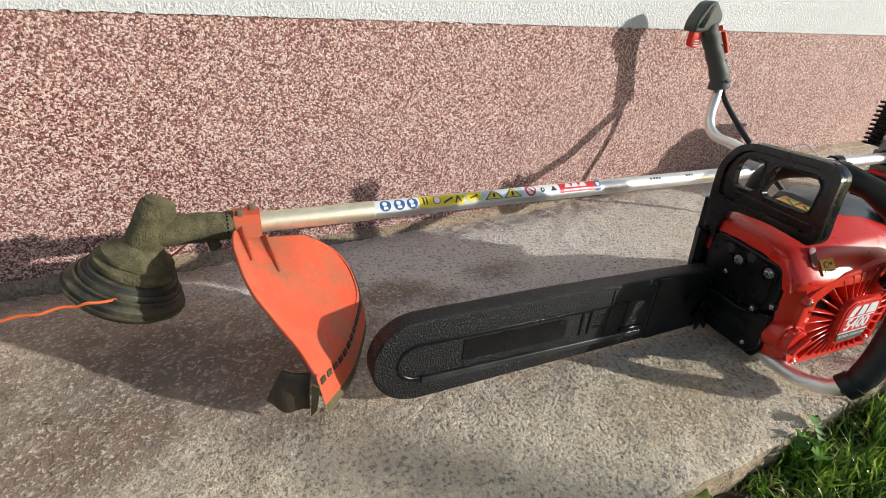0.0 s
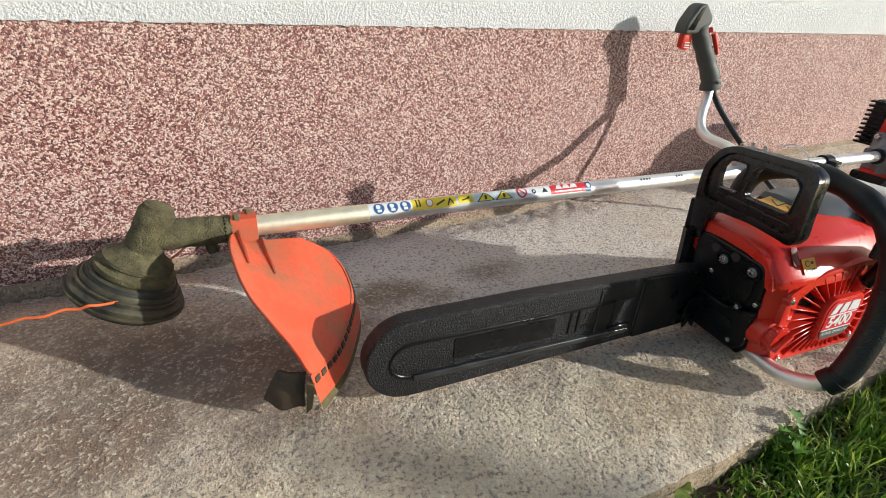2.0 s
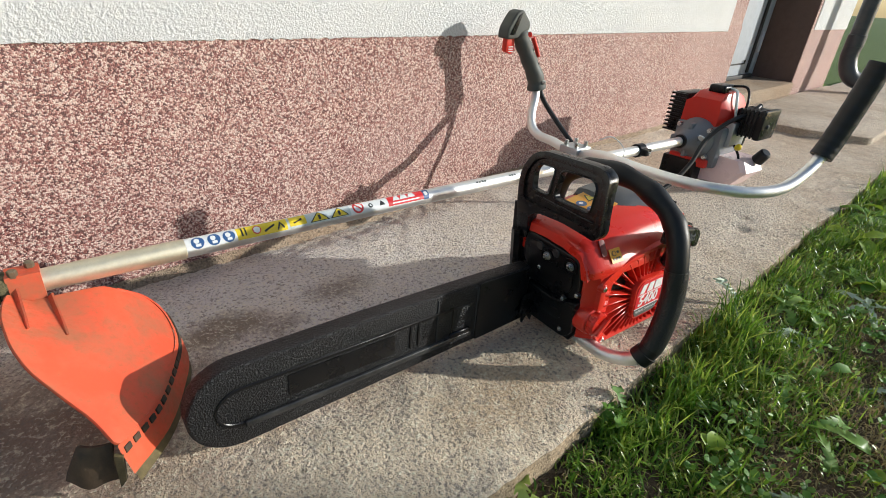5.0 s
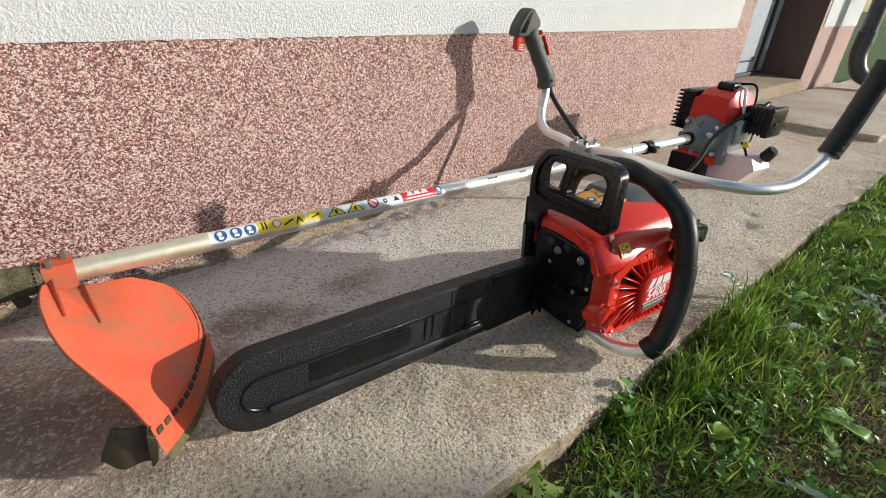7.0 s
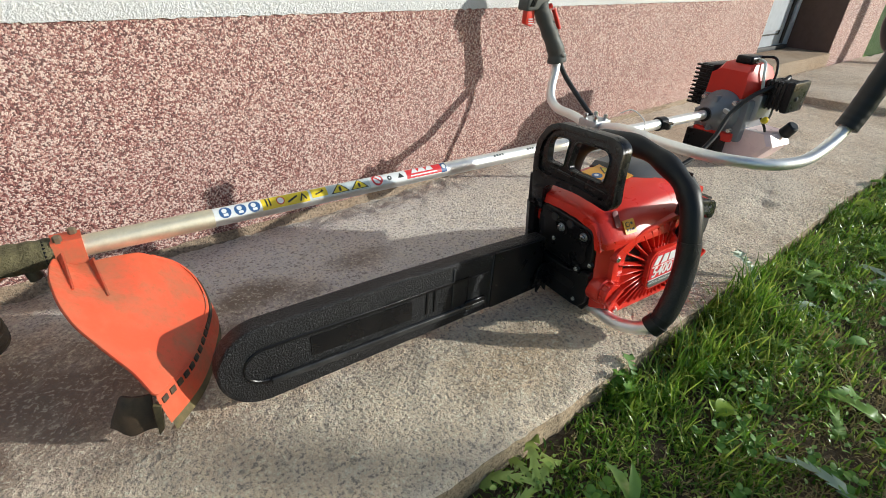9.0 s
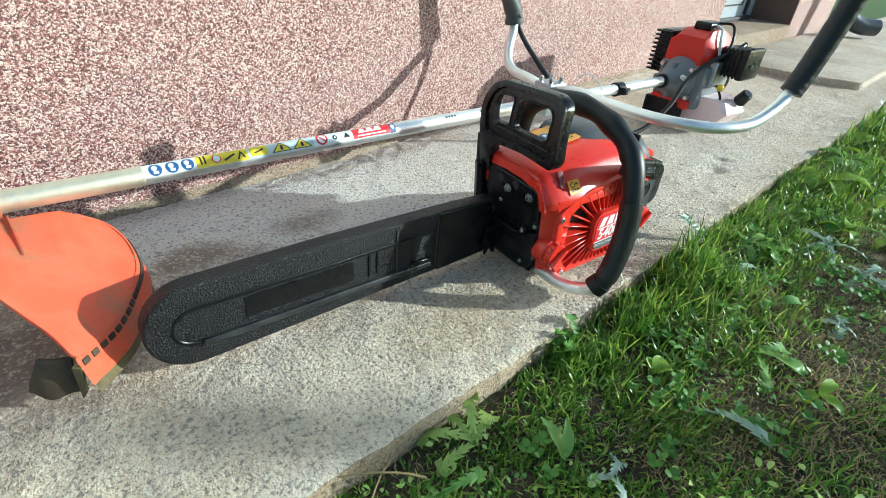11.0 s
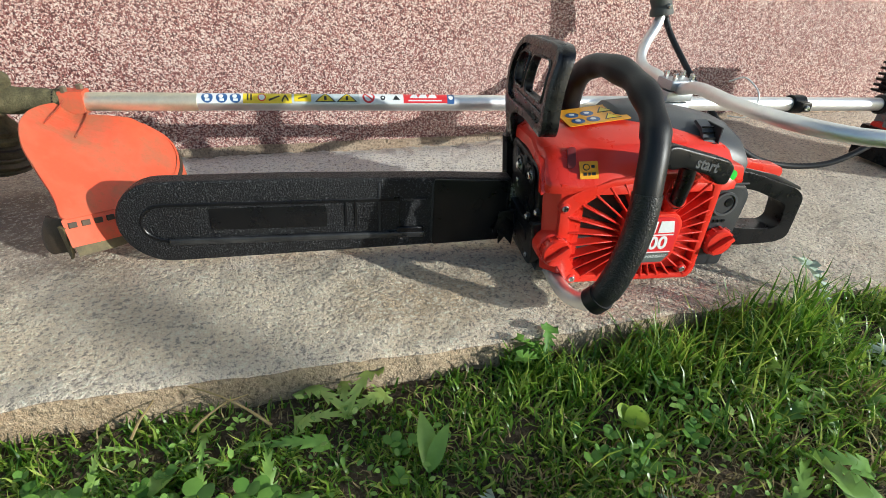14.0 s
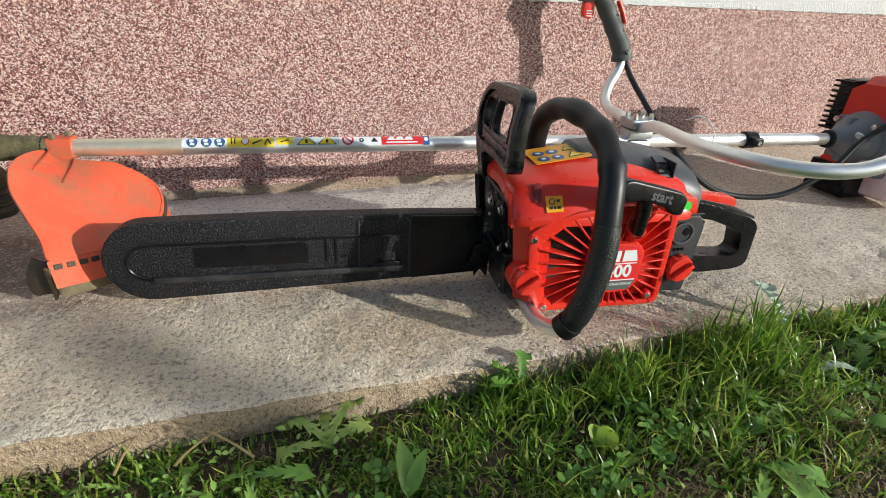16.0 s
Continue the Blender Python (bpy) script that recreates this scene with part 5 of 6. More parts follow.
    bar_pts = [(0.886, -0.127, 0.305), (0.893, -0.129, 0.280), (0.880, -0.140, 0.254), (0.852, -0.158, 0.226), (0.834, -0.178, 0.202), (0.829, -0.205, 0.187), (0.827, -0.250, 0.183), tuple(H), (0.800, -0.400, 0.194),
               (0.774, -0.500, 0.199), (0.764, -0.585, 0.203), (0.777, -0.645, 0.205), (0.814, -0.692, 0.206), (0.864, -0.722, 0.214), (0.912, -0.737, 0.240), (0.942, -0.744, 0.270), (0.953, -0.749, 0.30)]
    hb = P("handlebar", tube(bar_pts, 0.0104, 20, 8), ALU, cut, "bent silver handlebar")
    P("rubber_grip", tube([(0.940, -0.743, 0.264), (0.952, -0.748, 0.292), (0.963, -0.754, 0.335), (0.973, -0.761, 0.390), (0.978, -0.765, 0.425)], lambda t: 0.0188 + 0.0003 * math.sin(t * 60), 20, 10), RUBBER, hb, "black rubber hand grip")
    # throttle grip: body, wedge-shaped head, trigger
    tg = P("throttle_grip", tube([(0.893, -0.131, 0.276), (0.888, -0.128, 0.300), (0.872, -0.120, 0.332), (0.856, -0.112, 0.362), (0.842, -0.104, 0.390), (0.836, -0.100, 0.402)], lambda t: 0.0232 - 0.0030 * math.sin(math.pi * t) + 0.0009 * math.sin(t * 30) - 0.003 * t, 20, 8, None, False, 0.95), GRIPM, hb, "dark grey throttle grip")
    hm = plane_m((0.826, -0.078, 0.412), (1, -0.12, 0), (-0.10, 0, 1))
    P("thumb_head", prism(rounded([(-0.036, -0.022), (-0.034, 0.002), (-0.012, 0.036), (0.006, 0.042), (0.032, 0.016), (0.034, 0.002), (0.016, -0.012), (-0.006, -0.020)], 0.008, 4), 0.036, hm, 0.008, None, 3), GRIPM, tg, "angular head of the throttle grip")
    P("head_stripe", prism([(-0.030, -0.012), (-0.006, 0.030), (0.004, 0.036), (-0.014, -0.012)], 0.002, hm @ Matrix.Translation((0, 0, 0.0355)), 0.0006), BLACK, tg, "dark stripe on the head")
    P("trigger", prism(rounded([(-0.026, -0.016), (-0.004, -0.018), (0.000, -0.046), (-0.010, -0.056), (-0.026, -0.050)], 0.005), 0.016, hm @ Matrix.Translation((0, 0, 0.010)), 0.002), RED, tg, "red throttle trigger")
    for z in (-0.040, -0.045, -0.050):
        P("white_mark", box((-0.020, z, 0.0262), (-0.006, z + 0.0022, 0.0275), 0.0003, 1, hm), S_WHITE, tg, "white trigger ridge")
    P("lock_button", tube([(0.866, -0.120, 0.395), (0.878, -0.124, 0.372), (0.886, -0.128, 0.352)], 0.0055, 10, 5), RED, tg, "red lock lever")
    P("screw", cyl((0.892, -0.146, 0.296), (0.893, -0.1545, 0.295), 0.0048, None, 14, 0.001), STEEL, tg, "steel screw")
    P("switch", cyl((0.852, -0.112, 0.398), (0.861, -0.118, 0.402), 0.006, None, 14, 0.001), RED, tg, "red stop switch")
    for i in range(5):
        q = Vector((0.888, -0.128, 0.300)).lerp(Vector((0.856, -0.112, 0.362)), i / 4) + Vector((0.012, -0.0125, 0.004))
        P("ridge", box((-0.008, -0.002, -0.0016), (0.008, 0.002, 0.0016), 0.0012, 1, Matrix.Translation(q) @ pose(0, 0, 0, 0, 25, 45)), GRIPM, tg)
    # cables
    cab = P("throttle_cable", tube([(0.896, -0.132, 0.285), (0.910, -0.150, 0.245), (0.930, -0.190, 0.195), (0.950, -0.245, 0.140), (0.985, -0.300, 0.080), (1.04, -0.335, 0.035), (1.12, -0.36, 0.020), (1.20, -0.385, 0.035), (1.28, -0.40, 0.090), (1.335, -0.402, 0.150),
                               (1.40, -0.42, 0.195), (1.47, -0.45, 0.225), (1.52, -0.455, 0.24)], lambda t: 0.0062 + 0.0005 * math.sin(t * 900), 10, 22), RUBBER, cut, "black corrugated throttle cable")
    P("zip_tie", tube([(0.962, -0.292, 0.178), (0.974, -0.318, 0.190), (0.985, -0.350, 0.165), (0.980, -0.345, 0.125), (0.968, -0.310, 0.115)], 0.0014, 8, 6), S_WHITE, cab, "loose white cable tie")
    P("zip_tie", revolve([(0.010, -0.002), (0.0115, -0.002), (0.0115, 0.002), (0.010, 0.002)], axis_matrix((1.345, -0.388, 0.152), (0.7, -0.1, 0.7)), 16), S_WHITE, cab, "white cable tie")
    hang = P("hanger_clamp", cyl(on_shaft(1.085), on_shaft(1.115), 0.0175, None, 24, 0.002), BLACK, cut, "black strap hanger clamp")
    P("hanger_lug", box((-0.012, -0.030, -0.008), (0.012, -0.012, 0.010), 0.003, 2, plane_m(on_shaft(1.10), AX, -SIDE)), BLACK, hang)
    P("hanger_bolt", cyl(on_shaft(1.10) + SIDE * 0.028, on_shaft(1.10) + SIDE * 0.034, 0.005, None, 12, 0.001), STEEL, hang, "steel bolt")

    # engine: a = along the shaft, s = to the lawn, u = up
    em = Matrix((AX, -SIDE, UPS)).transposed().to_4x4()
    em.translation = on_shaft(1.33)
    E = lambda lo, hi, w=0.004: box(lo, hi, w, 2, em)
    eng = P("engine", revolve([(0.020, -0.02), (0.024, 0.0), (0.034, 0.020), (0.056, 0.050), (0.062, 0.075), (0.062, 0.115)], axis_matrix(on_shaft(1.335), AX, (0, 0, 1)), 24), ENGGREY, cut, "grey cast clutch housing")
    P("shaft_collar", cyl(on_shaft(1.305), on_shaft(1.345), 0.0195, 0.022, 24, 0.003), BLACK, eng)
    P("crankcase", E((0.065, -0.075, -0.075), (0.225, 0.065, 0.045), 0.012), ENGGREY, eng)
    P("housing_rib", E((0.02, -0.050, -0.012), (0.11, 0.050, 0.006), 0.004), ENGGREY, eng)
    P("housing_rib", E((0.02, -0.006, -0.050), (0.11, 0.006, 0.048), 0.004), ENGGREY, eng)
    for y, z in ((-0.045, 0.035), (-0.052, -0.040), (0.045, 0.035)):
        P("bolt", cyl(em @ Vector((0.055, y, z)), em @ Vector((0.040, y, z)), 0.0065, None, 12, 0.001), STEEL, eng, "steel bolt")
    cyl_red = P("engine_cover", loft([[em @ Vector((x, y, z)) for y, z in ((-0.062 - a, 0.030), (-0.062 - a, 0.085), (-0.040, 0.132 + h), (0.035, 0.132 + h), (0.058, 0.10), (0.060, 0.03))]
                                      for x, a, h in ((0.072, -0.016, -0.018), (0.090, 0, -0.002), (0.165, 0.004, 0.004), (0.215, 0, -0.012))]), RED_DULL, eng, "red engine cover")
    P("spark_cap", box((0.10, -0.030, 0.128), (0.175, 0.018, 0.152), 0.008, 3, em), BLACK, eng, "black spark plug cap")
    P("ignition_lead", tube([em @ Vector(p) for p in ((0.14, -0.028, 0.143), (0.12, -0.055, 0.14), (0.10, -0.070, 0.115), (0.11, -0.076, 0.075))], 0.004, 10, 8), S_SILVER, eng, "silver ignition lead")
    P("ignition_lead", tube([em @ Vector(p) for p in ((0.15, -0.028, 0.150), (0.165, -0.06, 0.150), (0.150, -0.080, 0.12), (0.135, -0.085, 0.08))], 0.0035, 10, 8), BLACK, eng)
    muff = P("muffler", E((0.085, 0.060, 0.000), (0.215, 0.105, 0.118), 0.010), BLACK, eng, "black finned muffler guard")
    for i in range(10):
        P("fin", E((0.078, 0.064, 0.002 + 0.0118 * i), (0.222, 0.112, 0.0075 + 0.0118 * i), 0.0015), BLACK, muff)
    air = P("air_filter", E((0.125, -0.135, 0.026), (0.215, -0.070, 0.100), 0.008), BLACK, eng, "black air filter box")
    P("filter_lid", E((0.119, -0.150, 0.022), (0.222, -0.131, 0.104), 0.006), BLACK, air)
    for i in range(5):
        P("ridge", E((0.121, -0.128 + 0.011 * i, 0.024), (0.127, -0.123 + 0.011 * i, 0.102), 0.001), BLACK, air)
    P("lid_knob", cyl(em @ Vector((0.15, -0.149, 0.06)), em @ Vector((0.15, -0.156, 0.06)), 0.006, None, 14, 0.002), GREY, air)
    P("carburettor", E((0.10, -0.088, -0.010), (0.19, -0.062, 0.06), 0.004), CAST, eng, "metal carburettor body")
    P("primer_bulb", revolve([(0.010, 0), (0.010, 0.004), (0.006, 0.010), (0, 0.012)], axis_matrix(em @ Vector((0.12, -0.105, -0.005)), (-0.5, -0.6, -0.2)), 16), S_YELLOW, eng, "yellowed primer bulb")
    P("red_band", revolve([(0.044, 0.050), (0.052, 0.056), (0.052, 0.070), (0.040, 0.076)], axis_matrix(em @ Vector((0.02, 0, -0.045)), AX, (0, 0, 1)), 20), RED_DULL, eng, "red trim band")
    P("fuel_pipe", tube([em @ Vector(p) for p in ((0.13, -0.09, -0.005), (0.12, -0.115, -0.03), (0.11, -0.12, -0.055))], 0.0035, 8, 6), BLACK, eng)
    tank = P("fuel_tank", loft([[em @ Vector((x, y, z)) for y, z in ((-0.125 + a, -0.118 + b), (-0.165 + a, -0.066), (-0.148 + a, -0.036), (-0.050, -0.034), (0.040, -0.058), (0.055, -0.085), (0.045, -0.128 + b))]
                                for x, a, b in ((0.090, 0.020, 0.006), (0.100, 0.006, 0.0), (0.19, 0.0, 0.0), (0.205, 0.012, 0.006))]), TANK, eng, "translucent pink fuel tank")
    P("tank_shield", E((0.050, -0.060, -0.076), (0.100, 0.056, -0.050), 0.008), RED_DULL, eng, "red shield below the clutch housing")
    P("tank_cap", cyl(em @ Vector((0.165, -0.150, -0.040)), em @ Vector((0.160, -0.170, -0.008)), 0.018, 0.0165, 24, 0.004), RUBBER, tank, "black fuel cap")
    P("foot", E((0.045, -0.035, -0.1315), (0.12, 0.070, -0.060), 0.006), BLACK, eng, "black stand under the engine")
    P("recoil_housing", revolve([(0.065, 0), (0.068, 0.006), (0.066, 0.026), (0.040, 0.034), (0, 0.034)], axis_matrix(em @ Vector((0.225, -0.005, -0.01)), AX, (0, 0, 1)), 32), BLACK, eng)


build_brushcutter()


# ---- lawn ----
def bare(x, y):
    """How bare the lawn is, 0 to 1: near the kerb on the west and in a few worn spots."""
    v = 0.0
    for cx, cy, r in ((0.78, -1.02, 0.10), (0.52, -1.06, 0.07), (1.02, -1.12, 0.13), (0.06, -0.750, 0.045), (0.30, -0.90, 0.03), (0.95, -1.25, 0.2), (0.62, -1.00, 0.10), (0.90, -0.97, 0.09), (0.50, -0.90, 0.05), (0.72, -0.90, 0.05), (0.46, -0.80, 0.045), (0.15, -0.91, 0.045), (0.27, -0.81, 0.03), (-0.20, -0.80, 0.05)):
        v = max(v, 1 - math.hypot(x - cx, (y - cy) * 1.2) / r)
    return min(1.0, max(0.0, 1.3 * v)) 


def blades(name, count, region, length, width, mat, label, seed, lie=0.35, skip_bare=True, far=False):
    rng = random.Random(seed)
    verts, faces = [], []
    x0, x1, y0, y1 = region
    made = 0
    while made < count:
        x, y = rng.uniform(x0, x1), rng.uniform(y0, y1)
        made += 1
        if y > edge_line(x) - 0.006:
            continue
        if skip_bare and rng.random() < bare(x, y) * 0.93:
            continue
        clump = 0.5 + 0.5 * noise.noise((x * 9, y * 9, 4.0))
        clump2 = noise.noise((x * 2.5, y * 2.5, 9.0))
        if skip_bare and clump < 0.28 and rng.random() < 0.4:
            continue
        if skip_bare and noise.noise((x * 21, y * 21, 14.0)) + 0.5 * noise.noise((x * 55, y * 55, 3.0)) < -0.10 and rng.random() < 0.78:
            continue
        z = ground_height(x, y) - 0.004
        grow = min(1.0, max(0.78, (x + 0.35) / 0.9)) if not far else 1.0
        n = length * rng.uniform(0.45, 1.25) * (0.55 + 0.8 * clump) * (1 + 0.35 * clump2) * grow
        n *= 1.0 if far else 1.0 - 0.35 * min(1.0, max(0.0, (-0.84 - y) / 0.12))
        w = width * rng.uniform(0.6, 1.35)
        a = rng.uniform(0, 2 * math.pi)
        lean = rng.uniform(0.05, 1.0) * lie + (0.6 * rng.random() ** 3)
        base = len(verts)
        ang, px, py, pz = lean * 0.35, x, y, z
        steps, twist, curl = 4, rng.uniform(-0.8, 0.8), lean * rng.uniform(0.30, 1.15)
        for k in range(steps + 1):
            cx, cy = math.cos(a), math.sin(a)
            ww = w * (1 - (k / steps) ** 2.0) * 0.5
            if k < steps:
                verts.append((px + cy * ww, py - cx * ww, pz))
                verts.append((px - cy * ww, py + cx * ww, pz))
            else:
                verts.append((px, py, pz))
            px += cx * math.sin(ang) * n / steps
            py += cy * math.sin(ang) * n / steps
            pz += math.cos(ang) * n / steps
            ang += curl
            a += twist
        for k in range(steps - 1):
            q = base + 2 * k
            faces.append((q, q + 1, q + 3, q + 2))
        q = base + 2 * steps
        faces.append((q - 2, q - 1, q))
    tagged(mesh_ob(name, verts, faces, mat), label, "grass", "", "stuff")


blades("grass", 34000, (-0.75, 2.3, -1.30, -0.71), 0.041, 0.0031, GRASS, "short green lawn grass beside the path", 3, 1.0)
blades("turf", 42000, (-0.5, 1.3, -1.30, -0.71), 0.024, 0.0026, GRASS, "dense mown turf beside the path", 4, 1.3)
blades("kerb_grass", 15000, (-0.6, 0.40, -1.05, -0.715), 0.036, 0.0030, GRASS, "short green grass in the corner by the kerb", 6, 1.1)
blades("grass_tuft", 9000, (0.36, 2.4, -0.93, -0.70), 0.054, 0.0034, GRASS, "taller green grass along the kerb", 5, 0.9)
blades("kerb_tuft", 2200, (0.35, 0.80, -0.80, -0.716), 0.074, 0.0034, GRASS, "tall green grass leaning over the kerb", 7, 0.8)
blades("dry_grass", 22000, (-0.75, 2.3, -1.30, -0.71), 0.034, 0.0019, DRY, "dead straw among the grass", 8, 1.5, False)
blades("dead_thatch", 12000, (0.30, 1.40, -1.28, -0.86), 0.034, 0.0022, DRY, "straw-coloured thatch in the worn lawn", 9, 1.4, False)
blades("far_grass", 26000, (1.9, 9.0, -3.2, -0.70), 0.085, 0.010, GRASS, "lawn stretching on beside the path", 13, 0.5, False, True)
blades("wide_lawn", 30000, (-4.0, 2.2, -5.0, -1.28), 0.055, 0.010, GRASS, "mown lawn spreading before the house", 19, 0.8, False, True)
blades("meadow_grass", 34000, (4.35, 12.0, -5.0, 5.0), 0.12, 0.026, GRASS, "lawn beyond the house corner", 17, 0.5, False, True)


def small_leaves(name, count, region, size, mat, label, seed):
    """Oval leaflets of low weeds, in loose patches among the grass."""
    rng = random.Random(seed)
    verts, faces = [], []
    for i in range(count):
        x, y = rng.uniform(region[0], region[1]), rng.uniform(region[2], region[3])
        if y > edge_line(x) - 0.012 or noise.noise((x * 7, y * 7, seed)) < 0.05:
            continue
        r = size * rng.uniform(0.6, 1.35)
        m = pose(x, y, ground_height(x, y) + rng.uniform(0.006, 0.030), rng.uniform(-35, 35), rng.uniform(-35, 35), rng.uniform(0, 360))
        b0 = len(verts)
        for u, v, h in ((-1.0, 0, 0), (-0.45, 0.52, 0.22), (0.35, 0.58, 0.22), (1.0, 0, -0.1), (0.35, -0.58, 0.22), (-0.45, -0.52, 0.22)):
            verts.append(m @ Vector((u * r, v * r, h * r)))
        faces += [(b0, b0 + 3, b0 + 2, b0 + 1), (b0, b0 + 5, b0 + 4, b0 + 3)]
    tagged(mesh_ob(name, verts, faces, mat), label, "weeds", "", "stuff")


small_leaves("low_weeds", 3000, (-0.4, 1.5, -1.15, -0.72), 0.0038, LEAF, "small round weed leaves scattered through the lawn", 51)
small_leaves("pale_weeds", 500, (-0.2, 1.3, -1.15, -0.73), 0.0052, LEAF_MID, "paler oval leaves scattered through the lawn", 52)


def leaf_mesh(length, width, kind, droop, rng, rise=0.9):
    """One leaf along +x, with a folded midrib: 'dandelion' is toothed, 'plantain' oval, 'dock' long."""
    n = 14 if kind == "dandelion" else 8
    rows = []
    ang, px, pz = rise - droop * 0.3, 0.0, 0.0
    for i in range(n + 1):
        t = i / n
        if kind == "dandelion":
            env = (0.25 + 0.75 * t) * (1 - max(0, (t - 0.78) / 0.22) ** 2) ** 0.5 if t < 1 else 0.0
            tooth = 0.35 + 0.65 * (1.0 if i % 2 else 0.12) if t < 0.8 else 1.0
            w = width * env * tooth
        elif kind == "plantain":
            w = width * max(0.06, math.sin(math.pi * min(1, max(0, (t - 0.12) / 0.88))) ** 0.7)
        else:
            w = width * max(0.08, math.sin(math.pi * t ** 0.8) ** 0.8)
        back = -0.012 * (length / 0.1) if kind == "dandelion" and i % 2 else 0.0
        wav = 0.06 * length * math.sin(i * 1.7) * 0.35
        rows.append(((px + back, -w / 2, pz + 0.20 * w + wav), (px, 0, pz), (px + back, w / 2, pz + 0.20 * w - wav)))
        px += math.cos(ang) * length / n
        pz += math.sin(ang) * length / n
        ang -= droop / n * 1.6
    verts = [v for r in rows for v in r]
    faces = []
    for i in range(n):
        for j in range(2):
            faces.append((3 * i + j, 3 * i + 3 + j, 3 * i + 4 + j, 3 * i + 1 + j))
    return verts, faces


def weed(name, x, y, leaves, length, width, kind, mat, label, seed, z=None, spread=2 * math.pi, turn=0.0, droop=1.4, group="lawn weeds", rise=0.9):
    rng = random.Random(seed)
    z = ground_height(x, y) + 0.010 if z is None else z
    plant = thing(name, pose(x, y, z), label, "weed", group)
    for i in range(leaves):
        v, f = leaf_mesh(length * rng.uniform(0.75, 1.2), width * rng.uniform(0.8, 1.15), kind, droop * rng.uniform(0.7, 1.3), rng, rise)
        ob = mesh_ob("leaf", v, f, mat, plant)
        ob.matrix_basis = pose(0, 0, 0.002, rng.uniform(-18, 18), rng.uniform(-12, 12), math.degrees(turn + spread * (i + rng.uniform(-0.2, 0.2)) / leaves))


def clover(x, y, seed, size=1.0):
    rng = random.Random(seed)
    plant = thing("clover", pose(x, y, ground_height(x, y)), "dark green clover low in the lawn", "clover", "clover patches")
    for i in range(rng.randint(5, 8)):
        dx, dy, h, r = rng.uniform(-0.022, 0.022), rng.uniform(-0.022, 0.022), rng.uniform(0.012, 0.024), rng.uniform(0.0034, 0.0056) * size
        verts, faces = [], []
        a0 = rng.uniform(0, 6.28)
        for k in range(3):
            a = a0 + k * 2.094
            c = (dx + r * 0.95 * math.cos(a), dy + r * 0.95 * math.sin(a))
            b0 = len(verts)
            verts.append((c[0], c[1], h + 0.001))
            for q in range(9):
                th = 2 * math.pi * q / 9
                rr = r * (0.88 if q == 0 else 1.0)
                ux, uy = rr * math.cos(th + a), rr * math.sin(th + a)
                verts.append((c[0] + ux, c[1] + uy, h + 0.0025 * math.cos(th) + rng.uniform(-0.0006, 0.0006)))
            faces += [(b0, b0 + 1 + q, b0 + 1 + (q + 1) % 9) for q in range(9)]
        mesh_ob("leaf", verts, faces, CLOVER, plant)


weed("dandelion", 0.170, -0.764, 5, 0.072, 0.030, "dandelion", LEAF_MID, "pale green toothed dandelion against the kerb", 21, None, 3.4, 0.3, 0.9, "lawn weeds", 0.8)
weed("dandelion", 0.092, -0.785, 4, 0.060, 0.024, "dandelion", LEAF, "green toothed dandelion by the bare soil", 22)
weed("dandelion", 0.035, -0.790, 4, 0.050, 0.022, "dandelion", LEAF, "small dandelion rosette in the grass", 23)
weed("dock", 0.395, -0.742, 5, 0.048, 0.024, "dandelion", CLOVER, "toothed green seedling standing at the kerb", 24, None, 2.6, 1.3, 0.8, "lawn weeds", 1.25)
weed("dandelion", 0.775, -0.822, 3, 0.105, 0.040, "dandelion", LEAF_PALE, "silvery-backed dandelion leaves in the lawn", 25, None, 2.6, -1.2)
weed("dandelion", 0.425, -0.925, 2, 0.075, 0.024, "dandelion", LEAF_PALE, "pale flattened dandelion leaves", 26, None, 1.0, 4.6, 1.0)
weed("dandelion", 0.765, -0.988, 4, 0.070, 0.036, "dandelion", LEAF_PALE, "pale dandelion leaves lying over grass", 27)
weed("dock", 0.435, -0.845, 3, 0.034, 0.028, "plantain", LEAF_LIME, "yellow-green young dock leaf", 28, None, 2.0, 5.8, 0.7)
weed("dandelion", 0.575, -0.920, 4, 0.080, 0.028, "dandelion", LEAF, "long green dandelion leaves in the lawn", 29, None, 2.5, 3.9, 0.9)
weed("dock", 0.560, -1.010, 3, 0.048, 0.018, "dock", LEAF_LIME, "bright narrow dock leaves", 30)
weed("dock", 0.236, -0.845, 2, 0.065, 0.018, "dock", LEAF, "upright dark green dock leaves", 31, None, 1.6, 1.0, 0.6, "lawn weeds", 1.2)
weed("dandelion", 0.255, -0.892, 3, 0.060, 0.030, "dandelion", LEAF_PALE, "grey-green dandelion rosette in grass", 32)
weed("dandelion", 0.808, -0.735, 2, 0.066, 0.026, "dandelion", LEAF_PALE, "pale dandelion leaf standing at the kerb", 33, None, 1.4, 1.4, 0.5, "lawn weeds", 1.3)
weed("plantain", -0.006, -0.822, 5, 0.044, 0.026, "plantain", LEAF, "broad plantain leaves near the soil", 34)
weed("plantain", 0.045, -0.845, 5, 0.034, 0.030, "plantain", LEAF_LIME, "round light green leaves in short grass", 35)
weed("plantain", 0.120, -0.860, 4, 0.045, 0.026, "plantain", LEAF, "green plantain leaves by the kerb", 36)
weed("dandelion", -0.060, -0.750, 4, 0.050, 0.016, "dandelion", LEAF, "small sprout in the kerb's soil", 37)
weed("dock", 1.380, -0.800, 5, 0.100, 0.045, "plantain", LEAF_LIME, "yellow-green dock spilling over the path", 38)
weed("dock", 1.620, -0.790, 5, 0.110, 0.050, "plantain", LEAF, "large dock leaves along the path", 39)
weed("dandelion", 1.150, -0.850, 5, 0.100, 0.042, "dandelion", LEAF, "leafy dandelion beside the path", 40)
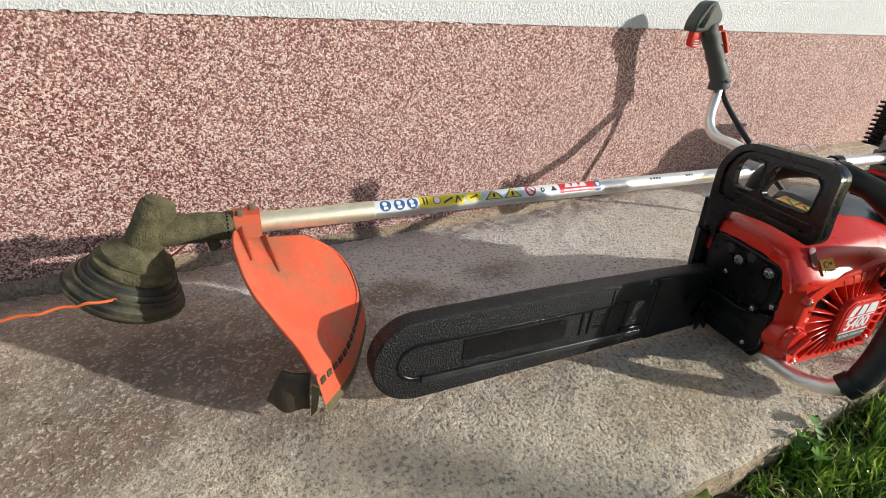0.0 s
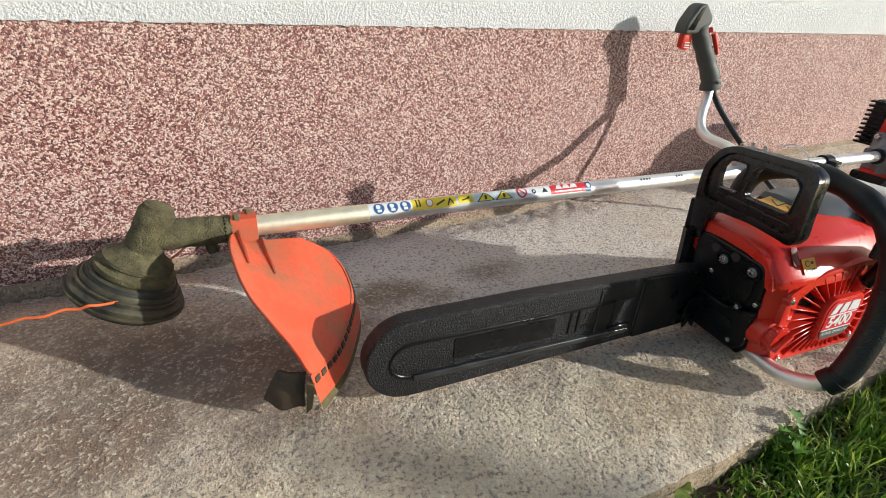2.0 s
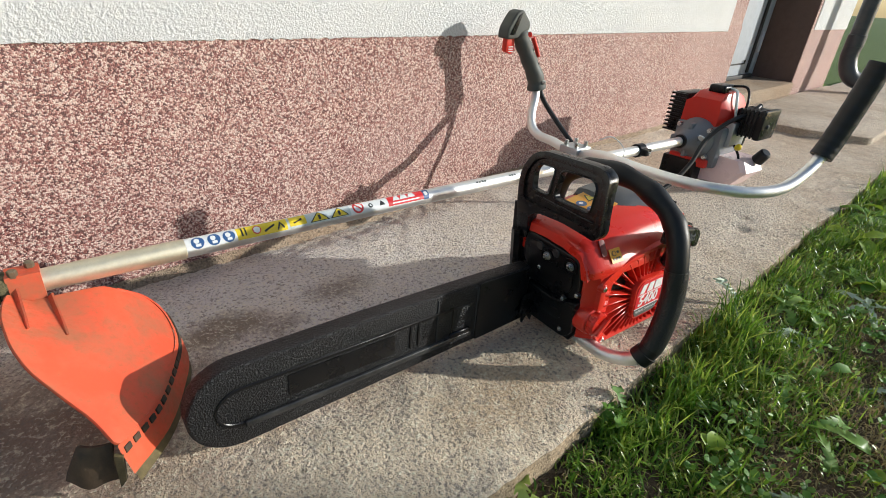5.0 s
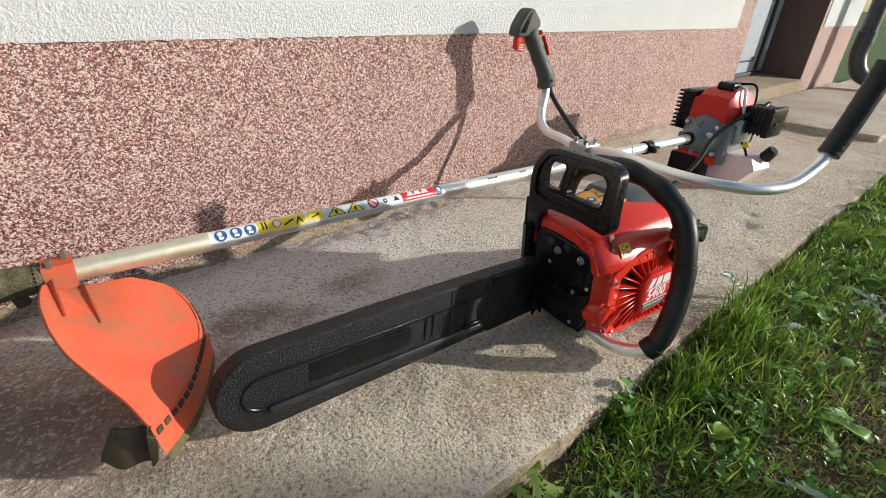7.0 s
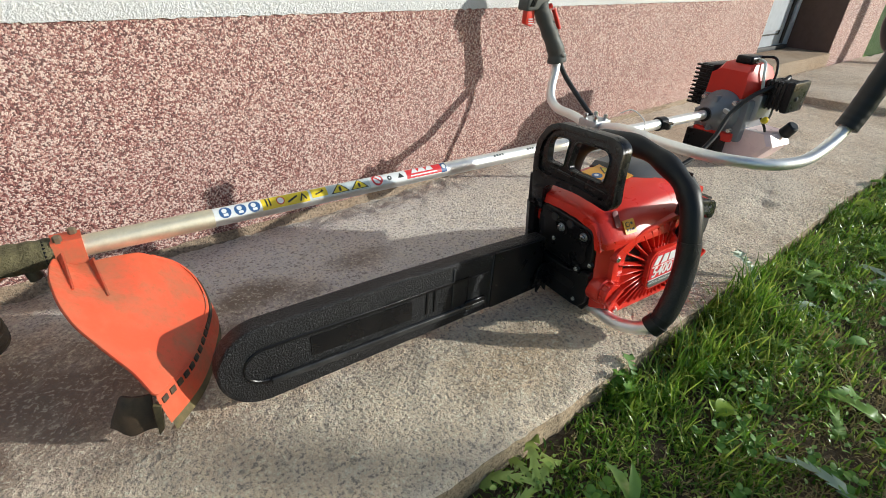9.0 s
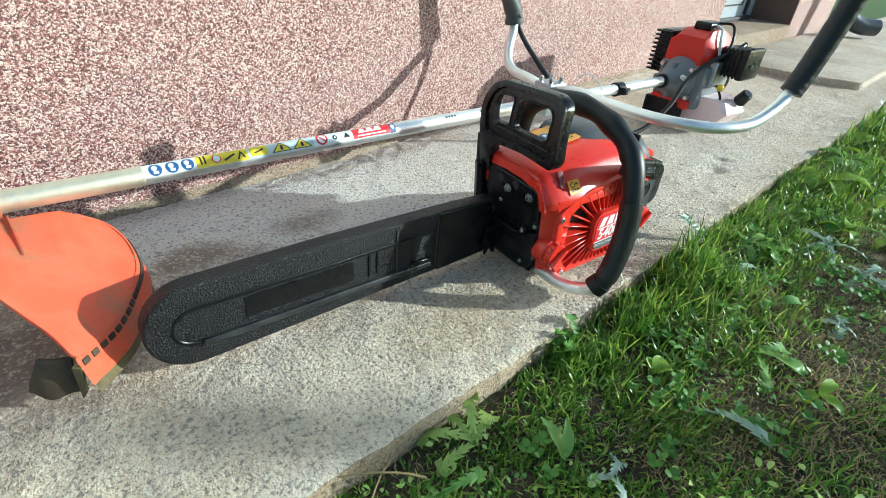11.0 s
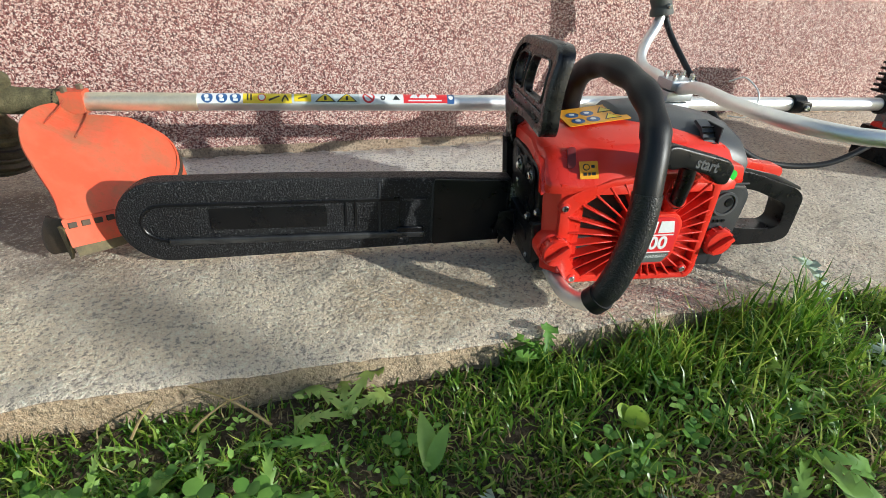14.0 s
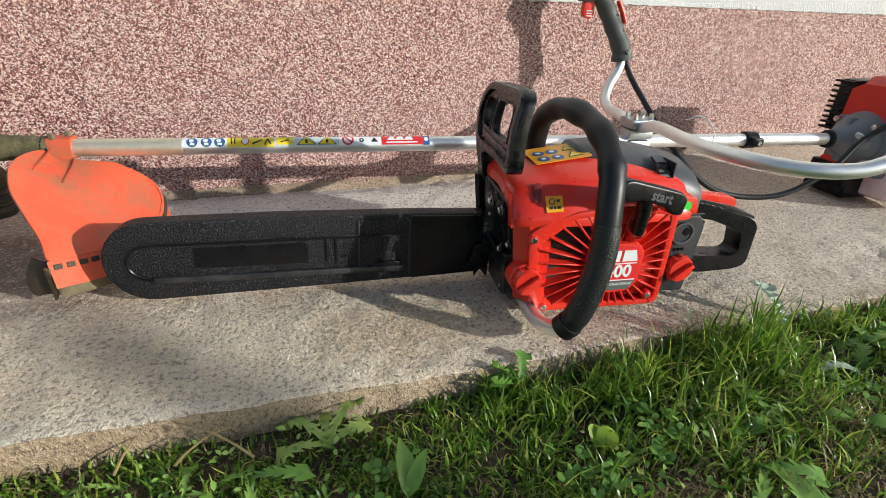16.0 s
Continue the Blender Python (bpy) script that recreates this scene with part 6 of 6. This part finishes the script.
weed("dock", 1.900, -0.820, 5, 0.120, 0.055, "plantain", LEAF_LIME, "bright dock clump by the path", 41)
weed("dandelion", 1.020, -0.900, 5, 0.090, 0.036, "dandelion", LEAF_PALE, "pale dandelion rosette in the lawn", 42)
weed("dandelion", 0.640, -0.870, 4, 0.070, 0.030, "dandelion", LEAF, "dandelion rosette among grass", 43)
weed("dandelion", 0.880, -0.800, 5, 0.080, 0.036, "dandelion", LEAF, "leafy dandelion near the path", 45)
weed("dock", 4.45, 0.10, 6, 0.16, 0.06, "plantain", LEAF, "weeds growing at the house corner", 44, -0.02)
KINDS = (("dandelion", "dandelion", LEAF, "green toothed dandelion leaves among the grass", 0.070, 0.028), ("dandelion", "dandelion", LEAF_PALE, "grey-green lobed dandelion leaves in the lawn", 0.075, 0.030),
         ("dock", "plantain", LEAF_LIME, "yellow-green dock leaves among the grass", 0.060, 0.030), ("plantain", "plantain", CLOVER, "dark oval plantain leaves in the lawn", 0.050, 0.026))
for i in range(30):
    rng_i = random.Random(700 + i)
    wx = rng_i.uniform(0.70, 2.3)
    wy = rng_i.uniform(-1.12, -0.775)
    wn_, wk, wm, wl, wlen, wwid = KINDS[i % 4]
    big_i = 1.0 + 0.30 * max(0.0, wx - 1.0)
    weed(wn_, wx, wy, rng_i.randint(2, 4), wlen * big_i * rng_i.uniform(0.8, 1.2), wwid * big_i, wk, wm, wl, 800 + i, None, 2 * math.pi, rng_i.uniform(0, 6), rng_i.uniform(0.8, 1.5), "lawn weeds", rng_i.uniform(0.7, 1.15))
for i in range(34):
    rng_i = random.Random(100 + i)
    clover(rng_i.uniform(-0.15, 1.0), rng_i.uniform(-1.05, -0.76), 200 + i)
for i, (x, y) in enumerate(((0.045, -0.865), (0.085, -0.850), (0.02, -0.84), (-0.09, -0.80))):
    clover(x, y, 300 + i, 1.7)


def twig(x, y, z, n, a, seed):
    rng = random.Random(seed)
    d = Vector((math.cos(a), math.sin(a), 0))
    pts = [Vector((x, y, z)) + d * n * t + Vector((0, 0, n * 0.25 * math.sin(t * 2.2))) + Vector((rng.uniform(-1, 1), rng.uniform(-1, 1), 0)) * n * 0.05 for t in (0, 0.3, 0.6, 1.0)]
    ob = part("dead_stalk", tube(pts, lambda t: 0.0016 * (1 - 0.6 * t), 6, 5), DRY)
    tagged(ob, "dead brown stalk lying over the kerb", "stalk", "dead stalks")


twig(0.10, -0.765, -0.03, 0.10, 2.6, 1)
twig(0.02, -0.755, -0.03, 0.06, 0.5, 2)
twig(-0.03, -0.75, -0.03, 0.05, 1.2, 3)


def build_case():
    """A flat case left on the lawn, its edge bound with pale piping."""
    case = thing("case", pose(0.60, -1.18, -0.040), "dark red fabric case with pale piping on the lawn", "case")
    edge = rounded([(0.130, 0.084), (-0.105, 0.050), (-0.150, -0.120), (0.140, -0.095)], 0.022, 6)
    part("body", prism(edge, 0.026, None, 0.006, None, 3), CASE, case)
    part("piping", tube([(p[0], p[1], 0.027) for p in edge] + [(edge[0][0], edge[0][1], 0.027)], 0.0032, 8, 1, None, True), PIPING, case, "pale cream piping")


CASE = plastic("dark_red_fabric", (0.13, 0.030, 0.022), 0.8, 260, 0.0012, 0.4, (0.10, 0.05, 0.035))
PIPING = plastic("cream_piping", (0.62, 0.52, 0.44), 0.6, 300, 0.0004, 0.3)
build_case()


def build_post():
    """The far post whose soft shadow falls across the path."""
    post = thing("post", pose(6.03, -5.79, -0.05), "tall weathered round wooden post in the lawn", "post")
    part("pole", tube([(0, 0, 0), (0.006, 0, 0.9), (0, 0.006, 1.7), (0.003, 0, 2.38)], lambda t: 0.056 - 0.008 * t, 16, 6), DRY_WOOD, post)
    part("pole_cap", cyl((0.003, 0, 2.37), (0.003, 0, 2.40), 0.043, 0.036, 16, 0.003), DRY_WOOD, post)


DRY_WOOD = plastic("weathered_wood", (0.22, 0.17, 0.12), 0.85, 120, 0.002, 0.5, (0.10, 0.085, 0.065))
build_post()
